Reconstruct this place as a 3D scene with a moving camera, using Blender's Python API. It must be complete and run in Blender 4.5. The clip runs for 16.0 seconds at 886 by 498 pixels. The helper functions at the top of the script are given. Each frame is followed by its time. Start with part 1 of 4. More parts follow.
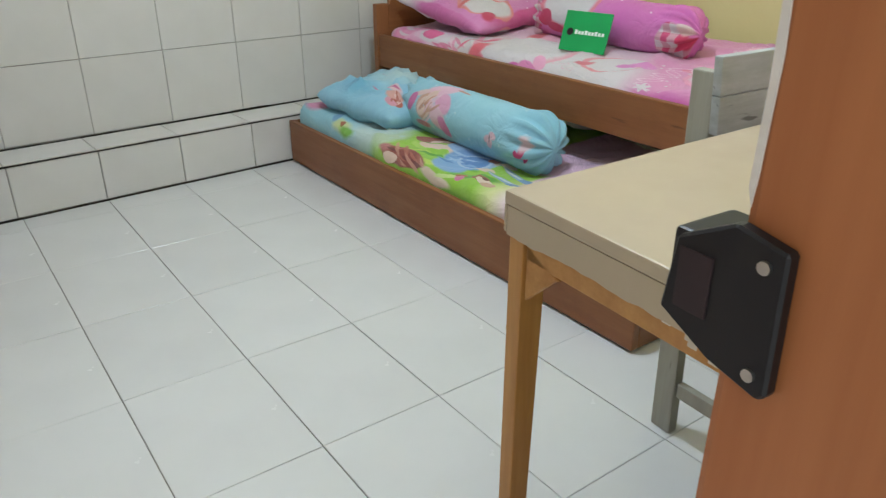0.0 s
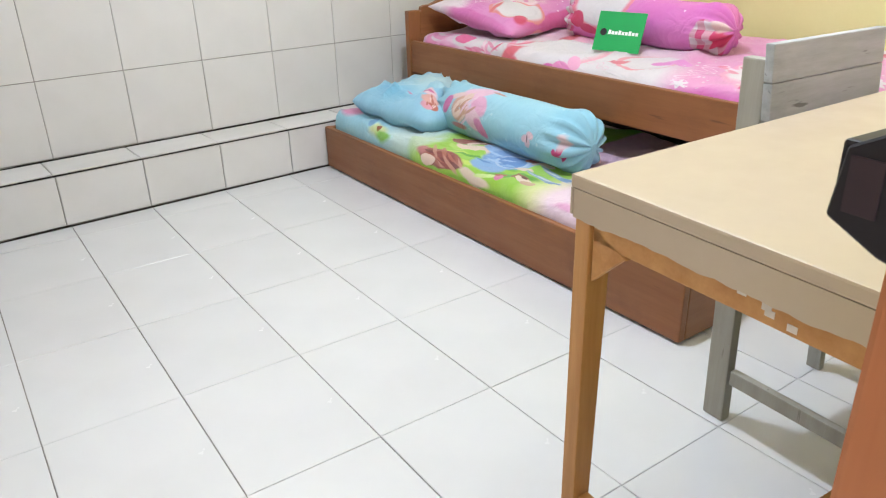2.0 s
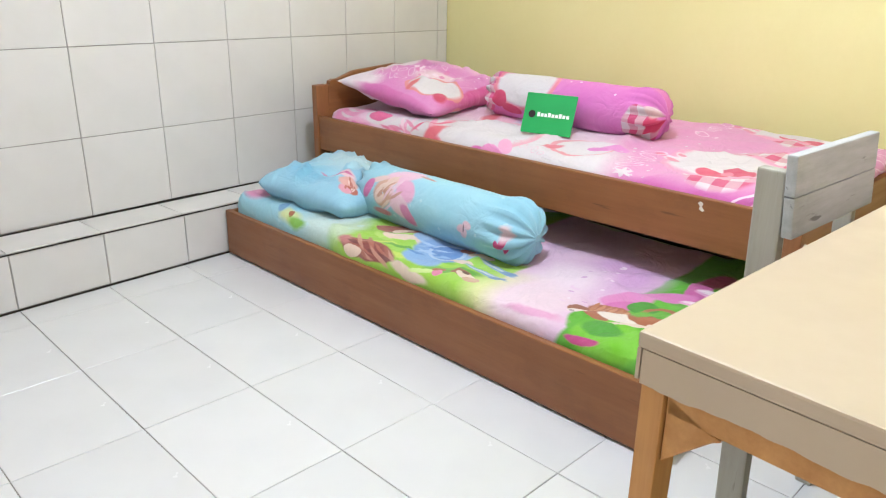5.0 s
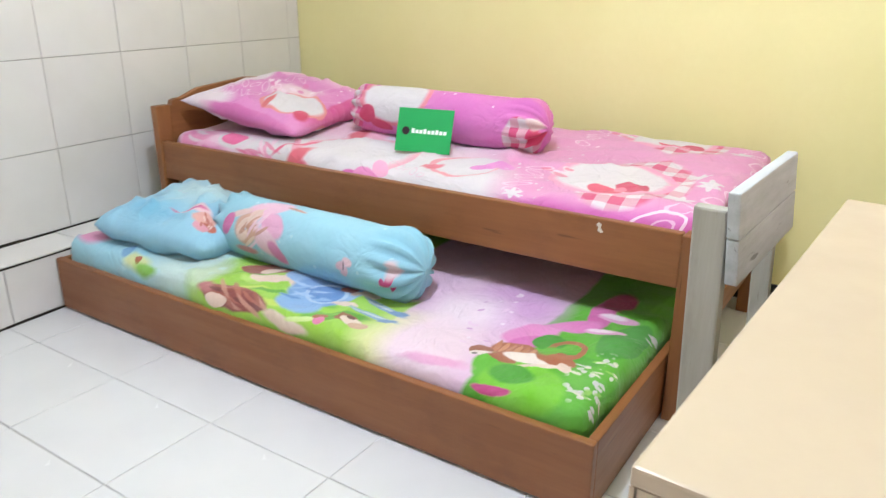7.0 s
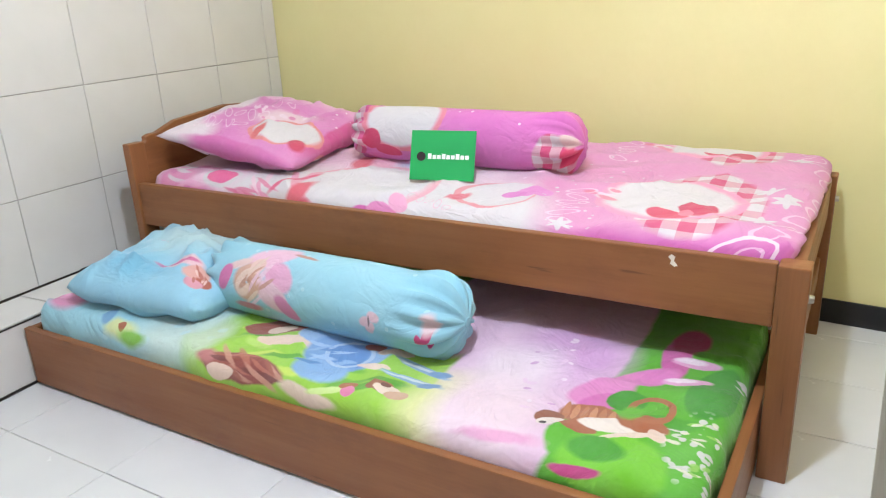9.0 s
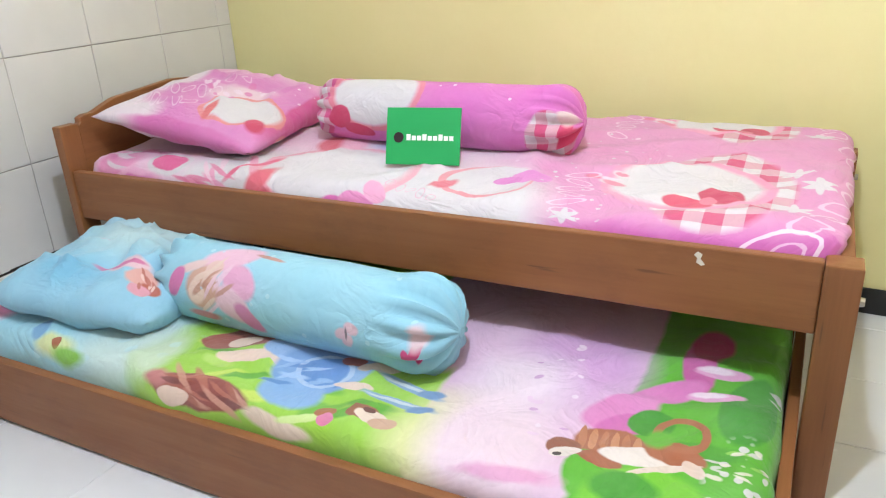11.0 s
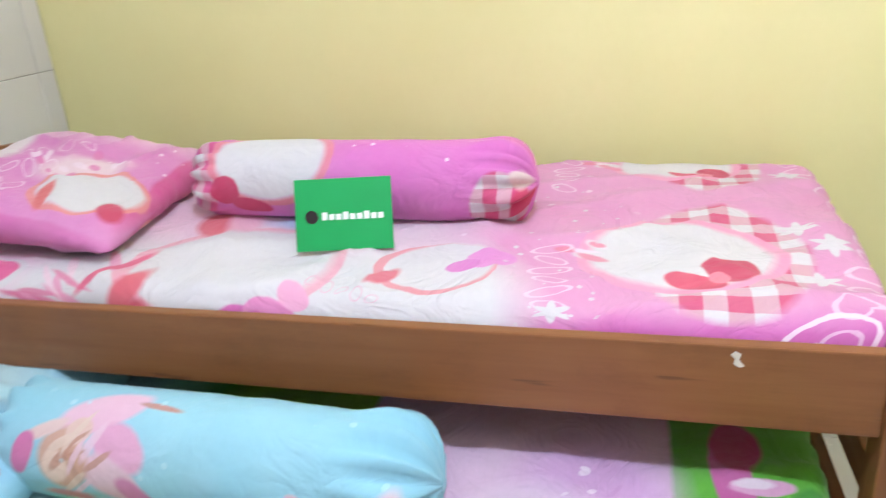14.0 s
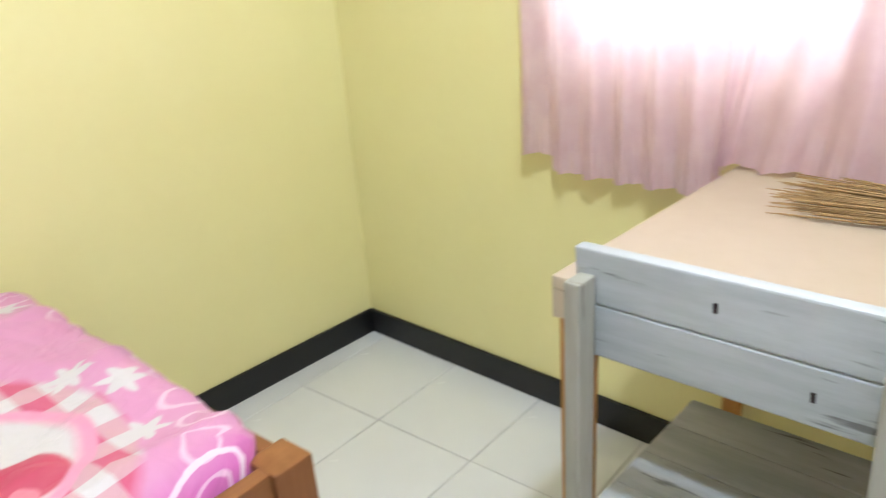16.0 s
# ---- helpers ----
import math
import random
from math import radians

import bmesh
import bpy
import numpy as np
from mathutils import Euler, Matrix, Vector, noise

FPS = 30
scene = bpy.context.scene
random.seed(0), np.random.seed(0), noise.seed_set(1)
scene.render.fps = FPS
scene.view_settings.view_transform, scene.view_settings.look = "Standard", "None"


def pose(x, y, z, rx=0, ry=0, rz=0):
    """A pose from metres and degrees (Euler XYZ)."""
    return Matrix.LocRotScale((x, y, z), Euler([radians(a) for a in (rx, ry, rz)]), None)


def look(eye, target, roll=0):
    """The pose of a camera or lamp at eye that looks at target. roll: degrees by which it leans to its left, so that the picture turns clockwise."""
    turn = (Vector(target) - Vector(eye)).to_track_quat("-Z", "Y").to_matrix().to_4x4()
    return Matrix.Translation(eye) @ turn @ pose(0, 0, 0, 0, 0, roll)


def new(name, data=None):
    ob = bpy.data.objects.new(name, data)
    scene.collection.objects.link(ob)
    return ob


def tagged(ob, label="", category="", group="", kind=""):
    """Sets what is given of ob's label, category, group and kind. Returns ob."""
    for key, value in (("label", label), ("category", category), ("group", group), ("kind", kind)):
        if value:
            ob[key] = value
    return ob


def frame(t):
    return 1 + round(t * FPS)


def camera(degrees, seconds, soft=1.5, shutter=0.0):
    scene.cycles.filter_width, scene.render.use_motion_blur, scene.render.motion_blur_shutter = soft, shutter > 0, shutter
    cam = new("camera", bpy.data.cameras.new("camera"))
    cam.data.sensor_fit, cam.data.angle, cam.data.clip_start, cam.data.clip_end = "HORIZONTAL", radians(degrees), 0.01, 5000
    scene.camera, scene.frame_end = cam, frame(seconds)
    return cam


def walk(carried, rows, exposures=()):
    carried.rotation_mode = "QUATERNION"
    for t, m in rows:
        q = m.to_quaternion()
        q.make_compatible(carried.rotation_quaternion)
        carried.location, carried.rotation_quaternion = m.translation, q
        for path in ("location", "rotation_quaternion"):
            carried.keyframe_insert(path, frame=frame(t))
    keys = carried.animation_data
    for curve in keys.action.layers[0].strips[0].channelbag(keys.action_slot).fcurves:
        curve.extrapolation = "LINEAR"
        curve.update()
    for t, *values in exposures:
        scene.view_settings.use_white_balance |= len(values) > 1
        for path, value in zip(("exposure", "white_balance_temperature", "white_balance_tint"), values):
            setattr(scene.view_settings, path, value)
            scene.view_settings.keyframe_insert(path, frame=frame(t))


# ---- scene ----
import itertools

cam = camera(62.4, 16.0, soft=1.15, shutter=0.4)
PATH = [
    (0, (0.002, 0.046, 1.071), (1.073, 1.512, 0.232), 0.1),
    (0.5, (-0.014, 0.05, 1.076), (1.003, 1.573, 0.272), 0.3),
    (1, (-0.018, 0.07, 1.063), (0.966, 1.616, 0.26), 0.1),
    (1.5, (-0.031, 0.067, 1.066), (0.98, 1.588, 0.251), -1.3),
    (2, (-0.085, 0.051, 1.049), (0.95, 1.558, 0.237), -1.5),
    (2.5, (-0.138, 0.054, 1.052), (0.893, 1.590, 0.292), -0.1),
    (3, (-0.167, 0.082, 1.052), (0.841, 1.649, 0.323), 0.8),
    (3.5, (-0.161, 0.166, 1.052), (0.919, 1.698, 0.356), 1.7),
    (4, (-0.113, 0.287, 1.062), (1.105, 1.714, 0.37), 1.6),
    (4.2, (-0.105, 0.320, 1.082), (1.174, 1.690, 0.384), 1.5),
    (6.3, (0.044, 0.48, 1.094), (1.413, 1.775, 0.425), 0.0),
    (6.5, (0.063, 0.501, 1.105), (1.463, 1.742, 0.397), -0.4),
    (7, (0.094, 0.623, 1.119), (1.665, 1.659, 0.442), 0.2),
    (7.5, (0.105, 0.75, 1.114), (1.735, 1.712, 0.467), -0.1),
    (8, (0.126, 0.831, 1.106), (1.768, 1.764, 0.447), -1.2),
    (8.5, (0.198, 0.874, 1.104), (1.818, 1.86, 0.47), -1.7),
    (9, (0.27, 0.944, 1.11), (1.89, 1.915, 0.453), -2.8),
    (9.2, (0.292, 0.962, 1.11), (1.921, 1.916, 0.45), -3.1),
    (11.3, (0.498, 1.147, 1.089), (2.143, 1.999, 0.336), -3.1),
    (11.5, (0.515, 1.163, 1.096), (2.171, 1.995, 0.343), -3.3),
    (12, (0.535, 1.223, 1.102), (2.224, 1.995, 0.358), -3.6),
    (12.5, (0.562, 1.251, 1.102), (2.247, 2.03, 0.357), -3.6),
    (13, (0.637, 1.314, 1.108), (2.339, 2.077, 0.386), -4.0),
    (13.5, (0.736, 1.418, 1.122), (2.484, 2.061, 0.394), -6.0),
    (14, (0.793, 1.467, 1.129), (2.586, 1.964, 0.397), -4.1),
    (14.5, (0.864, 1.528, 1.114), (2.753, 1.505, 0.457), -5.5),
    (15, (0.930, 1.574, 1.131), (2.704, 0.985, 0.420), -5.7),
    (15.5, (1.060, 1.540, 1.122), (2.647, 0.548, 0.417), -3.9),
    (16, (1.167, 1.518, 1.152), (2.384, 0.112, 0.416), -4.5),
]
EXPOSURES = [(0.0, -0.72, 6350, 2), (0.25, -0.50, 6250, 2), (0.5, -0.20, 6100, 2), (1.0, -0.12, 6400, 10), (3.5, -0.06, 6400, 10), (7.0, -0.03, 6300, 10),
             (9.0, -0.03, 6250, 10), (12.0, -0.03, 6350, 10), (13.6, -0.03, 6450, 10), (14.3, -0.05, 5700, 9), (15.2, -0.08, 5600, 9), (16.0, -0.09, 6350, 8)]
walk(cam, [(t, look(eye, target, roll)) for t, eye, target, roll in PATH], EXPOSURES)

# ---- world, daylight and lamp ----
world = bpy.data.worlds.new("sky")
scene.world = world
world.use_nodes = True
wn = world.node_tree
sky = wn.nodes.new("ShaderNodeTexSky")
sky.sky_type = "NISHITA"
sky.sun_disc = False
sky.sun_elevation, sky.sun_rotation = radians(50), radians(200)
wn.links.new(sky.outputs[0], wn.nodes["Background"].inputs[0])
wn.nodes["Background"].inputs[1].default_value = 0.12
sun = new("sun", bpy.data.lights.new("sun", "SUN"))
sun.data.energy, sun.data.angle, sun.data.color = 1.5, radians(10), (1.0, 0.95, 0.88)
sun.matrix_world = look((0, -4, 8), (0.6, 0, 0))

# daylight of the open yard, in the doorway
porch = new("door_daylight", bpy.data.lights.new("door_daylight", "AREA"))
porch.data.shape, porch.data.size, porch.data.size_y, porch.data.energy, porch.data.color = "RECTANGLE", 0.8, 1.9, 6, (0.97, 0.98, 1.0)
porch.matrix_world = pose(-0.2, -0.06, 1.06, 90, 0, -4)

LAMP = (1.05, 1.40, 2.42)
lamp = new("lamp_light", bpy.data.lights.new("lamp_light", "POINT"))
lamp.data.shadow_soft_size, lamp.data.energy, lamp.data.color = 0.055, 118, (0.80, 0.885, 1.04)
lamp.location = (LAMP[0], LAMP[1], LAMP[2] - 0.06)


# ---- materials ----
def srgb(r, g, b):
    return tuple(((c / 255) / 12.92 if c <= 10 else ((c / 255 + 0.055) / 1.055) ** 2.4) for c in (r, g, b)) + (1,)


def shader(name, rough=0.5, metal=0.0):
    m = bpy.data.materials.new(name)
    m.use_nodes = True
    b = m.node_tree.nodes["Principled BSDF"]
    b.inputs["Roughness"].default_value, b.inputs["Metallic"].default_value = rough, metal
    return m, m.node_tree, b


def link(nt, a, b):
    nt.links.new(a, b)


def noise_tex(nt, vec, scale, detail=4, rough=0.55):
    n = nt.nodes.new("ShaderNodeTexNoise")
    n.inputs["Scale"].default_value, n.inputs["Detail"].default_value, n.inputs["Roughness"].default_value = scale, detail, rough
    if vec:
        link(nt, vec, n.inputs["Vector"])
    return n.outputs["Fac"]


def ramp(nt, fac, a, b, lo=0.0, hi=1.0):
    m = nt.nodes.new("ShaderNodeMapRange")
    m.inputs[1].default_value, m.inputs[2].default_value, m.inputs[3].default_value, m.inputs[4].default_value = a, b, lo, hi
    link(nt, fac, m.inputs[0])
    return m.outputs[0]


def mix(nt, fac, a, b):
    m = nt.nodes.new("ShaderNodeMix")
    m.data_type = "RGBA"
    for sock, v in ((m.inputs[0], fac), (m.inputs[6], a), (m.inputs[7], b)):
        if isinstance(v, bpy.types.NodeSocket):
            link(nt, v, sock)
        else:
            sock.default_value = v
    return m.outputs[2]


def bump(nt, b, height, strength, distance):
    n = nt.nodes.new("ShaderNodeBump")
    n.inputs["Strength"].default_value, n.inputs["Distance"].default_value = strength, distance
    link(nt, height, n.inputs["Height"])
    link(nt, n.outputs[0], b.inputs["Normal"])


def coords(nt, stretch=None, kind="Object"):
    v = nt.nodes.new("ShaderNodeTexCoord").outputs[kind]
    if stretch:
        m = nt.nodes.new("ShaderNodeMapping")
        m.inputs["Scale"].default_value = stretch
        link(nt, v, m.inputs[0])
        v = m.outputs[0]
    return v


def per_object(nt, col, amount):
    """A small change of value from piece to piece."""
    info = nt.nodes.new("ShaderNodeObjectInfo")
    h = nt.nodes.new("ShaderNodeHueSaturation")
    link(nt, ramp(nt, info.outputs["Random"], 0, 1, 1 - amount, 1 + amount), h.inputs["Value"])
    link(nt, col, h.inputs["Color"])
    return h.outputs[0]


def plaster(name, colour, stain, rough=0.55, relief=0.25):
    m, nt, b = shader(name, rough)
    v = coords(nt)
    big = ramp(nt, noise_tex(nt, v, 1.6, 3), 0.35, 0.75)
    fine = ramp(nt, noise_tex(nt, v, 38, 5), 0.3, 0.8, 0, 0.35)
    c = mix(nt, big, colour, stain)
    c = mix(nt, fine, c, stain)
    link(nt, c, b.inputs["Base Color"])
    link(nt, ramp(nt, noise_tex(nt, v, 9, 3), 0.3, 0.7, rough - 0.08, rough + 0.12), b.inputs["Roughness"])
    bump(nt, b, noise_tex(nt, v, 90, 6), relief, 0.002)
    return m


def glazed(name, colour, stain, rough, relief):
    m, nt, b = shader(name, rough)
    v = coords(nt)
    c = mix(nt, ramp(nt, noise_tex(nt, v, 5, 4), 0.42, 0.8, 0, 0.6), colour, stain)
    link(nt, per_object(nt, c, 0.025), b.inputs["Base Color"])
    link(nt, ramp(nt, noise_tex(nt, v, 11, 4), 0.3, 0.75, rough, rough + 0.08), b.inputs["Roughness"])
    bump(nt, b, noise_tex(nt, v, 14, 2), relief, 0.002)
    return m


def timber(name, light, dark, rough, along=(1, 0.08, 1), scratch=None, relief=0.2, wear=0.70, grime=0.3):
    m, nt, b = shader(name, rough)
    v = coords(nt, along)
    grain = noise_tex(nt, v, 26, 6, 0.65)
    c = mix(nt, ramp(nt, grain, 0.3, 0.72), light, dark)
    patch = ramp(nt, noise_tex(nt, coords(nt), 3.2, 3), 0.45, 0.75, 0, 0.5)
    c = mix(nt, patch, c, dark)
    if scratch:
        s = ramp(nt, noise_tex(nt, coords(nt, tuple(k * 1.0 for k in along)), 60, 3), wear - 0.02, wear + 0.04, 0, 0.7)
        c = mix(nt, s, c, scratch)
        smudge = ramp(nt, noise_tex(nt, coords(nt, tuple(0.4 + 0.6 * k for k in along)), 9, 5, 0.7), 0.52, 0.70, 0, grime)
        c = mix(nt, smudge, c, scratch)
    link(nt, c, b.inputs["Base Color"])
    link(nt, ramp(nt, grain, 0.2, 0.8, rough - 0.08, rough + 0.15), b.inputs["Roughness"])
    bump(nt, b, grain, relief, 0.0015)
    return m


def plain(name, colour, rough=0.5, metal=0.0, var=0.2, scale=30):
    m, nt, b = shader(name, rough, metal)
    dark = tuple(c * (1 - var) for c in colour[:3]) + (1,)
    n = noise_tex(nt, coords(nt), scale, 4)
    link(nt, mix(nt, ramp(nt, n, 0.35, 0.7), colour, dark), b.inputs["Base Color"])
    bump(nt, b, n, 0.08, 0.001)
    return m


WHITE_TILE = glazed("glazed_floor_tile", srgb(216, 217, 217), srgb(208, 209, 209), 0.2, 0.015)
WALL_TILE = glazed("glazed_wall_tile", srgb(214, 212, 209), srgb(203, 201, 197), 0.28, 0.05)
GROUT = plaster("grey_grout", srgb(150, 147, 140), srgb(96, 92, 84), 0.85)
PALE_GROUT = plaster("pale_grout", srgb(176, 173, 167), srgb(128, 124, 116), 0.85)
DARK_GROUT = plaster("dirty_grout", srgb(58, 52, 44), srgb(30, 26, 22), 0.9)
YELLOW = plaster("yellow_paint", srgb(233, 225, 164), srgb(227, 218, 154), 0.55)
OFFWHITE = plaster("white_plaster", srgb(226, 224, 218), srgb(214, 210, 202), 0.7)
BLACK = plaster("black_skirting_paint", srgb(13, 13, 14), srgb(20, 19, 20), 0.42)
BROWN = timber("brown_painted_wood", srgb(147, 95, 54), srgb(129, 80, 44), 0.42, (1, 0.06, 1), srgb(92, 54, 30), 0.12)
BROWN_X = timber("brown_painted_wood_cross", srgb(147, 95, 54), srgb(127, 80, 44), 0.42, (0.06, 1, 1), srgb(92, 54, 30), 0.12)
BROWN_Z = timber("brown_painted_wood_upright", srgb(147, 95, 54), srgb(127, 80, 44), 0.42, (1, 1, 0.06), srgb(92, 54, 30), 0.12)
JAMB = timber("jamb_wood", srgb(180, 114, 66), srgb(160, 96, 52), 0.5, (1, 1, 0.06), relief=0.15)
GREY_WOOD = timber("worn_grey_paint", srgb(188, 193, 196), srgb(152, 158, 158), 0.6, (0.12, 1, 1), srgb(74, 72, 68), 0.3, 0.67, 0.18)
GREY_WOOD_Z = timber("worn_grey_paint_upright", srgb(172, 171, 160), srgb(152, 149, 136), 0.6, (1, 1, 0.08), srgb(88, 80, 66), 0.4, 0.68, 0.2)
PINE = timber("bare_pine", srgb(200, 150, 88), srgb(170, 118, 62), 0.5, (0.08, 1, 1), relief=0.2)
PINE_Z = timber("bare_pine_upright", srgb(198, 148, 86), srgb(168, 116, 60), 0.5, (1, 1, 0.08), relief=0.2)
LAMINATE = plaster("cream_laminate", srgb(188, 173, 150), srgb(180, 164, 139), 0.4, 0.06)
PLASTIC = plain("black_metal", srgb(26, 24, 26), 0.45, 0.3)
STEEL = plain("brushed_steel", srgb(190, 188, 182), 0.3, 1.0)
BRASS = plain("brass", srgb(190, 150, 70), 0.35, 1.0)
ORANGE = plain("orange_plastic", srgb(220, 140, 40), 0.35)
VIOLET = plain("violet_print", srgb(120, 80, 170), 0.4)
GREEN_CARD = plain("green_board", srgb(30, 158, 82), 0.5, 0, 0.06, 12)
PAPER = plain("white_print", srgb(240, 240, 238), 0.6, 0, 0.03)
INK = plain("dark_print", srgb(40, 22, 26), 0.6)
STRAW = plain("dry_palm_rib", srgb(176, 142, 92), 0.7, 0, 0.45, 60)
DOOR_FACE = plaster("pale_pink_door_paint", srgb(222, 204, 198), srgb(212, 192, 186), 0.35, 0.06)
CONCRETE = plaster("grey_concrete", srgb(150, 148, 142), srgb(128, 125, 118), 0.85)
CHIP = plain("bare_chip", srgb(226, 218, 206), 0.7)
FIXTURE = plain("white_enamel", srgb(236, 236, 232), 0.35, 0, 0.04)
ALU = plain("white_window_frame", srgb(222, 222, 218), 0.4, 0.0, 0.06)

GLOW, gnt, gb = shader("lamp_diffuser", 0.4)
gb.inputs["Emission Color"].default_value, gb.inputs["Emission Strength"].default_value = (1, 0.965, 0.91, 1), 6.0
GLASS, nt0, b0 = shader("window_glass", 0.02)
b0.inputs["Transmission Weight"].default_value, b0.inputs["IOR"].default_value = 1.0, 1.45


# ---- printed cloth: shapes laid one over the other on the cloth's own metres ----
class Print:
    def __init__(self, name, base, wobble=0.02, rough=0.85, paint=0.07, crease=0.03, zone=(-9, 9)):
        self.paint, self.crease, self.zone = paint, crease, zone
        self.m, self.nt, self.b = shader(name, rough)
        self.b.inputs["Sheen Weight"].default_value = 0.15
        uv = coords(self.nt, None, "UV")
        n = self.nt.nodes.new("ShaderNodeTexNoise")
        n.inputs["Scale"].default_value, n.inputs["Detail"].default_value = 14, 3
        link(self.nt, uv, n.inputs["Vector"])
        sub = self.nt.nodes.new("ShaderNodeVectorMath")
        sub.operation = "SUBTRACT"
        link(self.nt, n.outputs["Color"], sub.inputs[0])
        sub.inputs[1].default_value = (0.5, 0.5, 0.5)
        mad = self.nt.nodes.new("ShaderNodeVectorMath")
        mad.operation = "MULTIPLY_ADD"
        link(self.nt, sub.outputs[0], mad.inputs[0])
        mad.inputs[1].default_value = (wobble, wobble, 0)
        link(self.nt, uv, mad.inputs[2])
        fine = self.nt.nodes.new("ShaderNodeTexNoise")
        fine.inputs["Scale"].default_value, fine.inputs["Detail"].default_value = 52, 2
        link(self.nt, uv, fine.inputs["Vector"])
        ragged = self.nt.nodes.new("ShaderNodeVectorMath")
        ragged.operation = "MULTIPLY_ADD"
        link(self.nt, fine.outputs["Color"], ragged.inputs[0])
        ragged.inputs[1].default_value = (0.004, 0.004, 0)
        link(self.nt, mad.outputs[0], ragged.inputs[2])
        self.uv, self.v, self.col = uv, ragged.outputs[0], base

    def beyond(self, cy, reach):
        """Whether a shape lies wholly outside this stretch of the cloth."""
        return cy + reach * 1.35 + 0.03 < self.zone[0] or cy - reach * 1.35 - 0.03 > self.zone[1]

    def reach(self, cx, cy, rx, ry, rot, wob=True):
        mp = self.nt.nodes.new("ShaderNodeMapping")
        mp.vector_type = "TEXTURE"
        mp.inputs[1].default_value, mp.inputs[2].default_value = (cx, cy, 0), (0, 0, radians(rot))
        mp.inputs[3].default_value = (rx, ry, 1)
        link(self.nt, self.v if wob else self.uv, mp.inputs[0])
        flat = self.nt.nodes.new("ShaderNodeVectorMath")
        flat.operation = "MULTIPLY"
        link(self.nt, mp.outputs[0], flat.inputs[0])
        flat.inputs[1].default_value = (1, 1, 0)
        ln = self.nt.nodes.new("ShaderNodeVectorMath")
        ln.operation = "LENGTH"
        link(self.nt, flat.outputs[0], ln.inputs[0])
        return ln.outputs["Value"]

    def dab(self, cx, cy, rx, ry, colour, rot=0, soft=0.06, amount=1.0):
        if self.beyond(cy, max(rx, ry)):
            return
        self.col = mix(self.nt, ramp(self.nt, self.reach(cx, cy, rx, ry, rot), 1 - soft, 1 + soft, amount, 0), self.col, colour)

    def ring(self, cx, cy, rx, ry, colour, rot=0, width=0.16, amount=1.0):
        if self.beyond(cy, max(rx, ry)):
            return
        d = self.reach(cx, cy, rx, ry, rot)
        s = self.nt.nodes.new("ShaderNodeMath")
        s.operation = "SUBTRACT"
        link(self.nt, d, s.inputs[0])
        s.inputs[1].default_value = 1.0
        a = self.nt.nodes.new("ShaderNodeMath")
        a.operation = "ABSOLUTE"
        link(self.nt, s.outputs[0], a.inputs[0])
        self.col = mix(self.nt, ramp(self.nt, a.outputs[0], width * 0.7, width, amount, 0), self.col, colour)

    def gingham(self, cx, cy, rx, ry, rot, a, b, size):
        if self.beyond(cy, max(rx, ry)):
            return
        def bands(axis):
            mp = self.nt.nodes.new("ShaderNodeSeparateXYZ")
            link(self.nt, self.uv, mp.inputs[0])
            w = self.nt.nodes.new("ShaderNodeMath")
            w.operation = "PINGPONG"
            link(self.nt, mp.outputs[axis], w.inputs[0])
            w.inputs[1].default_value = size
            return ramp(self.nt, w.outputs[0], size * 0.48, size * 0.52)
        half = mix(self.nt, 0.5, a, b)
        c = mix(self.nt, bands(0), a, half)
        c = mix(self.nt, bands(1), c, mix(self.nt, bands(0), half, b))
        self.col = mix(self.nt, ramp(self.nt, self.reach(cx, cy, rx, ry, rot), 0.95, 1.05, 1, 0), self.col, c)

    def streaks(self, cx, cy, rx, ry, colours, count, seed, rot, long, thin):
        """Loose thin brush strokes inside an ellipse."""
        r = random.Random(seed)
        for k in range(count):
            a, d = r.uniform(0, 2 * math.pi), math.sqrt(r.random()) * 0.9
            self.dab(cx + rx * d * math.cos(a), cy + ry * d * math.sin(a), thin * r.uniform(0.6, 1.3), long * r.uniform(0.5, 1.2), colours[k % len(colours)], rot + r.uniform(-30, 30), 0.2, 0.85)

    def specks(self, cx, cy, rx, ry, colour, scale, size=0.2, amount=0.9):
        if self.beyond(cy, max(rx, ry)):
            return
        vo = self.nt.nodes.new("ShaderNodeTexVoronoi")
        vo.inputs["Scale"].default_value = scale
        link(self.nt, self.v, vo.inputs["Vector"])
        dots = ramp(self.nt, vo.outputs["Distance"], size * 0.8, size, amount, 0)
        area = ramp(self.nt, self.reach(cx, cy, rx, ry, 0), 0.8, 1.1, 1, 0)
        mul = self.nt.nodes.new("ShaderNodeMath")
        mul.operation = "MULTIPLY"
        link(self.nt, dots, mul.inputs[0])
        link(self.nt, area, mul.inputs[1])
        self.col = mix(self.nt, mul.outputs[0], self.col, colour)

    def lettering(self, cx, cy, long, tall, colour, rot=0, count=4):
        """Outlined writing that cannot be read: a row of plain loops."""
        c, s = math.cos(radians(rot)), math.sin(radians(rot))
        for k in range(count):
            d = (k - (count - 1) / 2) * long / count
            x, y = cx + c * d, cy + s * d
            self.ring(x, y, long / count * 0.30, tall * (0.62 + 0.2 * (k % 2)), colour, rot + (18 if k % 2 else -14), 0.14, 0.6)

